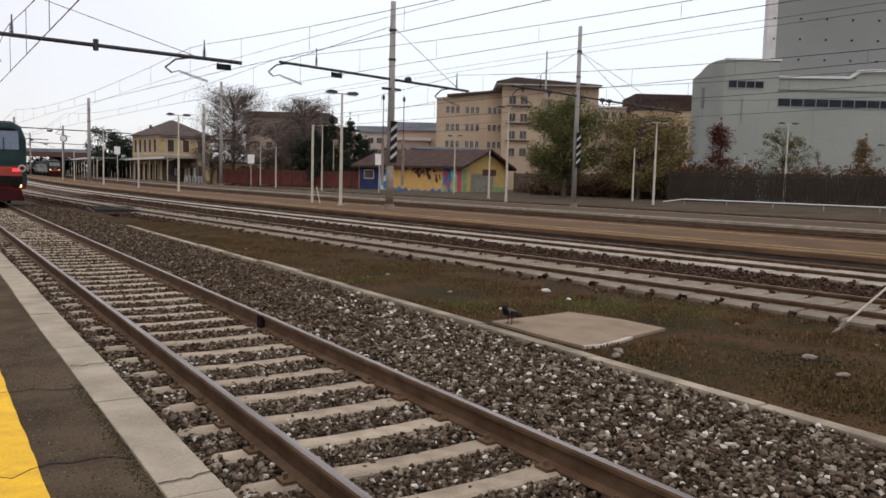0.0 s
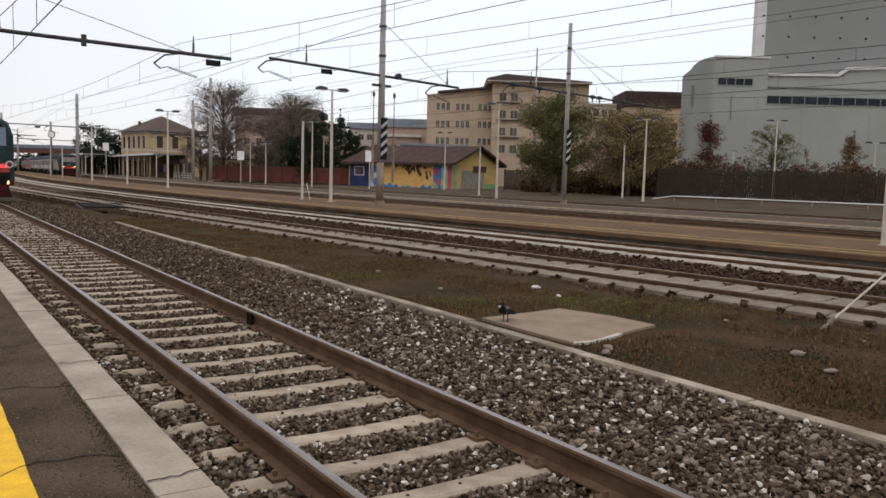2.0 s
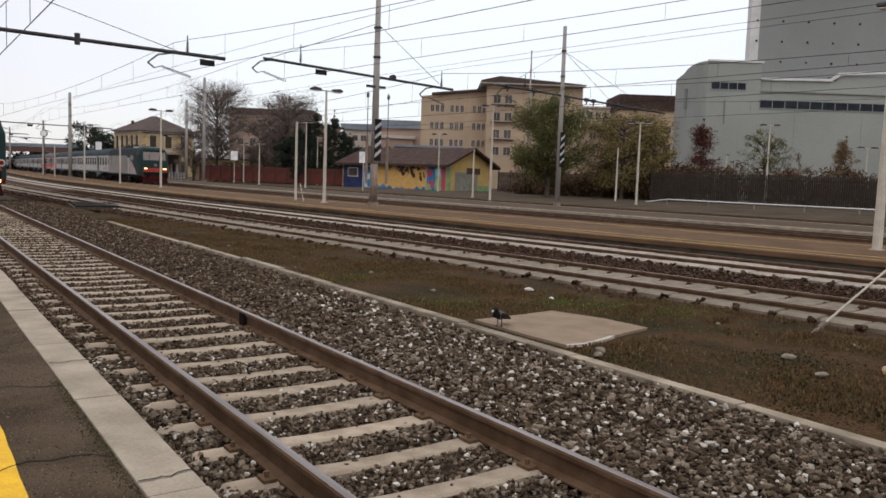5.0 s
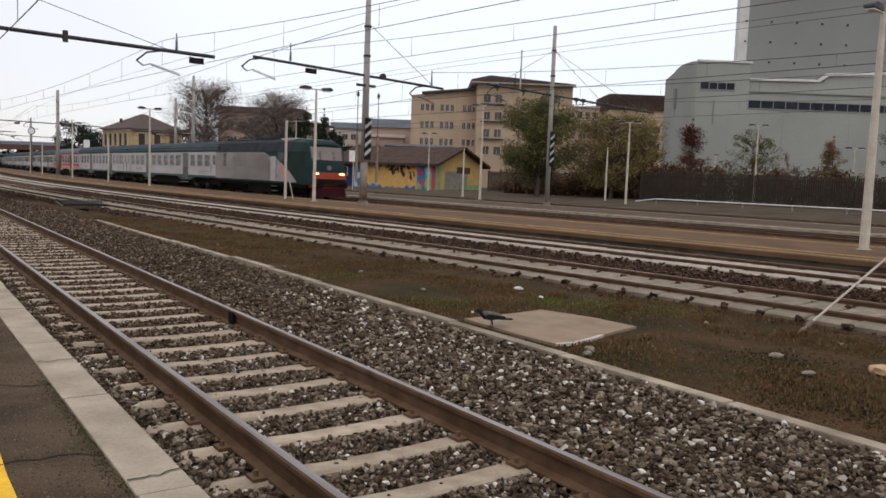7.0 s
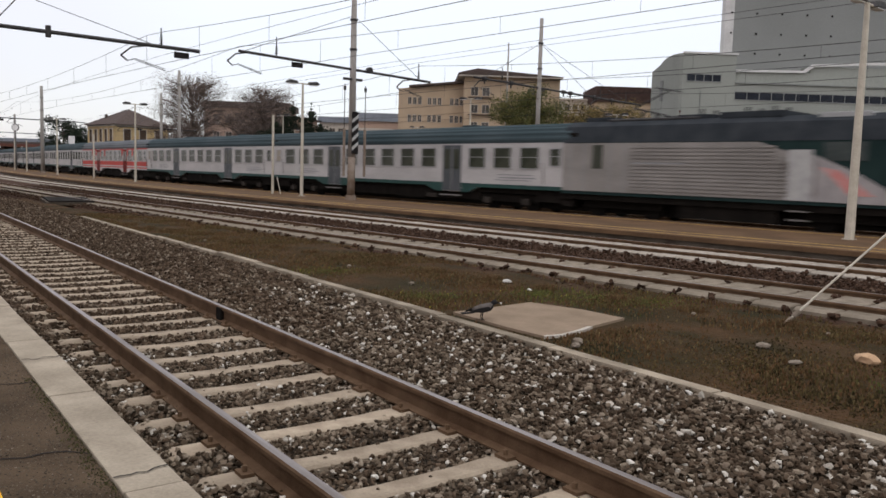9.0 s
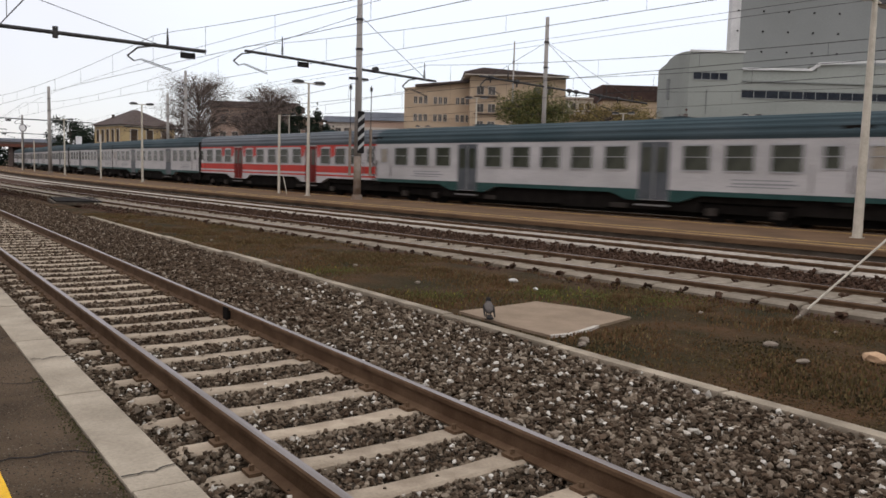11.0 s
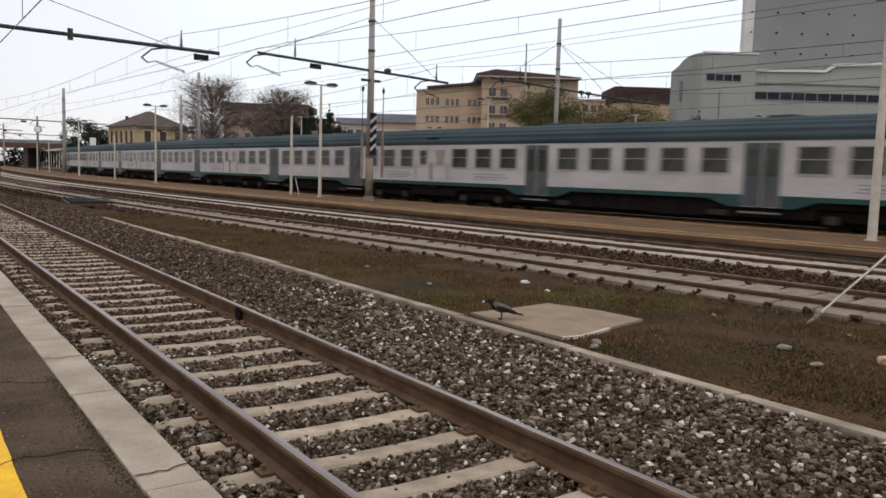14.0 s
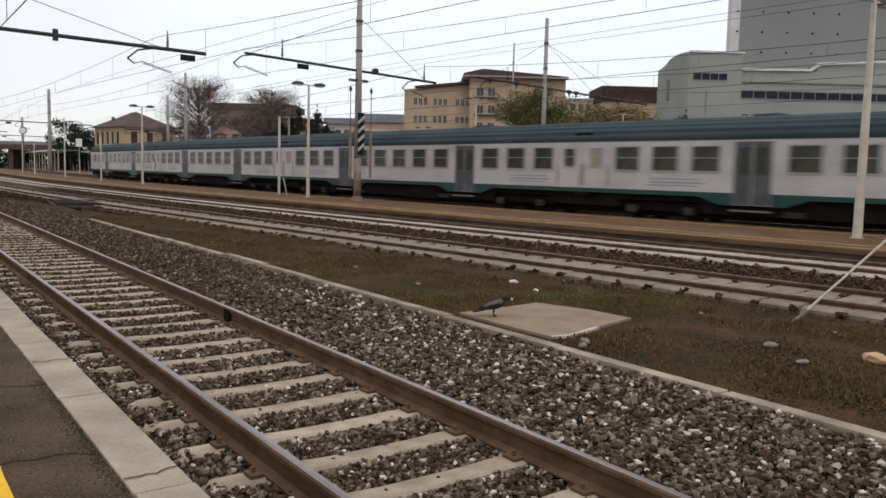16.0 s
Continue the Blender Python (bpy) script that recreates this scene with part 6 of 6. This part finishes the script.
def tree(label, m, height, spread_r, leaves, n, seed, trunk=0.2, crown_from=0.25, size=0.16, branch=26, twigs=0, conical=False, clump=0.28, rise=0.16):
    t = thing("tree", label, "tree", "trees", m)
    rng = np.random.default_rng(seed)
    bm = bmesh.new()
    tube(bm, (0, 0, -0.2), (0.1, 0.05, height * 0.5), trunk, trunk * 0.6, n=8)
    tube(bm, (0.1, 0.05, height * 0.5), (0, 0, height * (0.95 if conical else 0.84)), trunk * 0.6, trunk * 0.12, n=7)
    clumps = []
    ends = []
    for i in range(branch):
        z0 = height * (crown_from + (0.9 - crown_from) * rng.uniform(0, 1) * 0.9)
        a = rng.uniform(0, 6.28)
        k = (z0 / height - crown_from) / (1 - crown_from)
        reach = spread_r * ((1.05 - k) if conical else math.sin(math.pi * (0.22 + 0.66 * k))) * rng.uniform(0.55, 1.05)
        up = height * (0.05 if conical else rise) * rng.uniform(0.5, 1.3)
        p0, p1 = Vector((0, 0, z0)), Vector((reach * math.cos(a), reach * math.sin(a), min(z0 + up, height)))
        mid = p0.lerp(p1, 0.5) + Vector((0, 0, up * 0.2))
        tube(bm, p0, mid, trunk * 0.3, trunk * 0.2, n=5, caps=False)
        tube(bm, mid, p1, trunk * 0.2, trunk * 0.06, n=5, caps=False)
        ends.append((mid, p1))
        clumps.append((*p1, spread_r * clump * rng.uniform(0.6, 1.2)))
        clumps.append((*mid, spread_r * clump * rng.uniform(0.5, 1.0)))
    if conical:
        clumps += [(0, 0, height * (crown_from + (0.93 - crown_from) * j / 14), spread_r * (1.02 - j / 14) * 0.75 + 0.08) for j in range(15)]
    else:
        clumps.append((0, 0, height * 0.92, spread_r * clump))
    for _ in range(twigs):
        a, b = ends[rng.integers(len(ends))]
        p = a.lerp(b, rng.uniform(0.2, 1.0))
        d = Vector(rng.normal(0, 1, 3)) + Vector((0, 0, 0.7)) + (b - a).normalized() * 0.8
        tube(bm, p, p + d.normalized() * rng.uniform(0.3, 0.95), 0.024, 0.008, n=3, caps=False)
    part("trunk", bm, M_BARK, t, "dark branching trunk")
    if n:
        V, F = leaf_cloud(n, clumps, size, rng)
        me = bpy.data.meshes.new("crown")
        me.from_pydata(V, [], F)
        me.materials.append(leaves)
        part("crown", me, None, t)
    return t


L_GREEN = spread("dull_green_leaves", [(0, (0.06, 0.075, 0.03)), (0.6, (0.12, 0.125, 0.046)), (1, (0.22, 0.185, 0.07))], bump=0)
L_YELLOW = spread("yellowing_leaves", [(0, (0.1, 0.09, 0.036)), (0.5, (0.2, 0.16, 0.065)), (1, (0.31, 0.23, 0.095))], bump=0)
L_RED = spread("dark_red_leaves", [(0, (0.055, 0.022, 0.018)), (0.6, (0.10, 0.03, 0.025)), (1, (0.16, 0.06, 0.035))], bump=0)
L_DARK = spread("conifer_needles", [(0, (0.016, 0.024, 0.018)), (0.7, (0.032, 0.045, 0.03)), (1, (0.06, 0.072, 0.045))], bump=0)
L_BROWN = spread("withered_leaves", [(0, (0.05, 0.035, 0.028)), (0.7, (0.11, 0.075, 0.055)), (1, (0.17, 0.12, 0.085))], bump=0)
L_RUSSET = spread("russet_leaves", [(0, (0.1, 0.07, 0.035)), (0.6, (0.19, 0.12, 0.055)), (1, (0.28, 0.17, 0.07))], bump=0)
# withered twig colour lightened for distance haze and leaves seen against the sky
L_TWIG = spread("hazed_withered_twig_leaves", [(0, (0.13, 0.1, 0.088)), (0.7, (0.22, 0.175, 0.15)), (1, (0.3, 0.245, 0.21))], bump=0)
L_HEDGE = spread("brown_hedge_leaves", [(0, (0.06, 0.036, 0.025)), (0.5, (0.11, 0.066, 0.044)), (0.85, (0.12, 0.1, 0.05)), (1, (0.19, 0.065, 0.042))], bump=0)

tree("large green tree just turning yellow", town(11.9, 86), 10.4, 4.5, L_GREEN, 42000, 1, 0.3, 0.1, 0.105, 90, 300, clump=0.3)
tree("broad yellowing tree behind the siding", town(20.3, 88), 9.6, 4.8, L_YELLOW, 30000, 2, 0.26, 0.08, 0.1, 90, 500, clump=0.28)
tree("smaller yellowing tree behind the siding", town(24.6, 91), 8.8, 3.2, L_YELLOW, 12000, 3, 0.2, 0.08, 0.1, 50, 250)
tree("narrow dark red tree beside the hall", town(29.0, 88), 9.8, 2.4, L_RED, 9000, 4, 0.12, 0.05, 0.085, 70, 120, conical=True, clump=0.36)
tree("thin young tree with sparse green leaves", town(33.4, 82), 8.2, 2.5, L_GREEN, 4500, 5, 0.1, 0.12, 0.085, 40, 160, clump=0.24)
tree("thin young tree with sparse orange-brown leaves", town(40.7, 80), 7.8, 2.1, L_RUSSET, 4500, 6, 0.1, 0.1, 0.08, 44, 160, conical=True, clump=0.22)
tree("bare brown sapling beside the hall", town(36.6, 81), 5.6, 1.2, L_RUSSET, 900, 7, 0.06, 0.2, 0.08, 22, 120)
tree("bare dark tree beside the hall", town(46.5, 79), 8.0, 2.0, L_BROWN, 250, 8, 0.1, 0.2, 0.13, 30, 200)
tree("tall half-bare tree with withered leaves", town(-35.6, 130), 15.0, 5.6, L_TWIG, 40000, 9, 0.24, 0.16, 0.08, 110, 2600, clump=0.38, rise=0.2)
tree("tall half-bare tree with withered leaves", town(-24.6, 132), 14.2, 5.0, L_TWIG, 40000, 10, 0.24, 0.16, 0.08, 110, 2600, clump=0.38, rise=0.2)
tree("lower half-bare tree with withered leaves", town(-29.8, 138), 11.5, 5.2, L_TWIG, 22000, 11, 0.3, 0.1, 0.1, 70, 900, clump=0.32)
for i, (u, h) in enumerate(((-17.3, 8.6), (-16.2, 9.7), (-15.2, 10.8), (-14.0, 9.6), (-12.9, 10.7), (-11.8, 8.4), (-10.8, 7.6))):
    tree("dark pointed cypress in a dense row", town(u * 1.16 - 0.7, 121.5 + i % 2), (h - 1.67) * 1.16 + 1.67, 1.5, L_DARK, 7000, 20 + i, 0.15, 0.02, 0.12, 50, conical=True, clump=0.4)
tree("dark round evergreen behind the hut", town(-10.5, 124), 6.2, 2.9, L_DARK, 6200, 30, 0.2, 0.1, 0.18, 36)
tree("dark round evergreen behind the red fence", town(-23, 126.5), 7.4, 3.0, L_DARK, 6000, 31, 0.2, 0.1, 0.18, 36)
tree("dim green tree near the station", town(-86, 200), 11.8, 6.5, L_DARK, 5000, 32, 0.3, 0.08, 0.28, 40)
tree("dim green tree near the station", town(-80, 202), 9.0, 5.5, L_DARK, 4200, 33, 0.3, 0.08, 0.28, 40)
tree("half-bare tree beside the station", town(-40.5, 134), 9.0, 3.0, L_TWIG, 9000, 34, 0.2, 0.1, 0.09, 50, 500)


def hedge(name, label, a, b, height, depth, n, material, seed, z=0.2):
    rng = np.random.default_rng(seed)
    A, B = Vector(a), Vector(b)
    clumps = []
    for i in range(320):
        p = A.lerp(B, rng.uniform(0, 1)) + Vector((rng.uniform(-depth, depth), rng.uniform(-depth, depth), 0))
        h = height * rng.uniform(0.45, 1.0)
        clumps.append((p.x, p.y, z + h * rng.uniform(0.12, 0.82), height * 0.27))
    V, F = leaf_cloud(n, clumps, 0.15 if height < 8 else 0.5, rng)
    me = bpy.data.meshes.new(name)
    me.from_pydata(V, [], F)
    me.materials.append(material)
    return tagged(new(name, me), label, "hedge", kind="stuff")


hedge("hedge", "tangled brown and reddish hedge behind the fence", at_town(22.6, 89), at_town(63, 60), 4.7, 0.6, 60000, L_HEDGE, 50)
hedge("hedge", "dark brown undergrowth below the trees", at_town(10, 100), at_town(26, 89.5), 3.4, 1.0, 26000, L_HEDGE, 51)
hedge("hedge", "dark red bushes between the trees", at_town(24.6, 88.5), at_town(27.2, 87.0), 5.0, 0.5, 5000, L_RED, 52)
hedge("hedge", "brown scrub beyond the red fence", at_town(-37, 136), at_town(-12, 121), 4.2, 1.5, 9000, L_HEDGE, 53)
hedge("hedge", "dark scrub far behind the station", at_town(-48, 160), at_town(-20, 150), 6.0, 2, 3500, L_HEDGE, 54)

hedge("hedge", "dim distant trees beyond the station", at_town(-170, 236), at_town(-45, 232), 8.5, 3, 16000, L_DARK, 55)
clock = thing("station_clock", "round pale station clock on a thin post", "clock", m=town(-61.3, 126, -0.45))
part("post", tubes(((0, 0, 0.5), (0, 0, 6.6), 0.06), n=6), M_STEELDARK, clock)
dial = part("case", tubes(((0, 0.08, 7.06), (0, -0.08, 7.06), 0.55), n=20), M_STEELDARK, clock)
part("dial", tubes(((0, -0.07, 7.06), (0, -0.1, 7.06), 0.46), n=20), M_WHITE, dial)

for u, v, z in ((-29.7, 118, 4.0), (-8.7, 95, 3.9), (-56.6, 135, 5.2)):
    t = thing("sign_post", "small square white sign on a thin post", "sign", "white signs", town(u, v, 0))
    part("post", tubes(((0, 0, 0), (0, 0, z), 0.06), n=6), M_POLE, t)
    part("sign_plate", boxes((-0.5, 0.5, -0.08, -0.04, z - 0.65, z + 0.65)), M_WHITE, t)


# ---- what moves ----
def motions():
    head = [(0, 226.8), (0.75, 207.0), (1.5, 187.2), (2.5, 160.3), (3.5, 133.6), (4.2, 117.5), (5.0, 100.8), (6.5, 70.0), (7, 60.3), (8, 40.9), (9, 21.9), (10.5, -6.6), (12, -35.0), (14, -72.65), (16, -110.1)]
    def at(t):
        return float(np.interp(t, [a for a, _ in head], [b for _, b in head]))
    times = [a for a, _ in head]
    def car(ob, offset, base):
        rows = []
        for t in times:
            s = at(t) + offset
            a, b = far(27.85, s + base), far(27.85, s - base)
            mid = (a + b) / 2
            turn = math.degrees(math.atan2(b.x - a.x, a.y - b.y))
            rows.append((t, pose(mid.x, mid.y, 0, 0, 0, turn)))
        walk(ob, rows)
    car(engine, -7.4, 4.6)
    for i, c in enumerate(coaches):
        car(c, 13.15 + 26.3 * i, 9.0)
    walk(bird, [(t, pose(x, y, -0.117, tilt, 0, turn)) for t, x, y, turn, tilt in [
        (0, 6.20, 7.88, 110, 0),
        (1.5, 6.23, 7.81, 115, 0),
        (3, 6.18, 7.76, 130, 0),
        (3.5, 6.23, 7.79, 130, 0),
        (6.5, 5.98, 7.45, 90, 0),
        (7, 6.06, 7.51, 70, -8),
        (7.5, 6.10, 7.54, 20, -10),
        (8, 6.09, 7.61, -55, -10),
        (8.5, 6.01, 7.50, -120, -12),
        (9, 6.09, 7.52, -110, -5),
        (11.5, 6.02, 7.46, 20, 0),
        (12, 5.99, 7.48, 80, 0),
        (12.5, 6.04, 7.46, 85, 0),
        (13.5, 6.17, 7.64, 65, 0),
        (14.5, 6.13, 7.52, 56, 0),
        (15, 6.11, 7.52, 5, 0),
        (15.5, 6.18, 7.59, -60, 0),
        (16, 6.33, 7.71, -118, 0)
    ]])


motions()
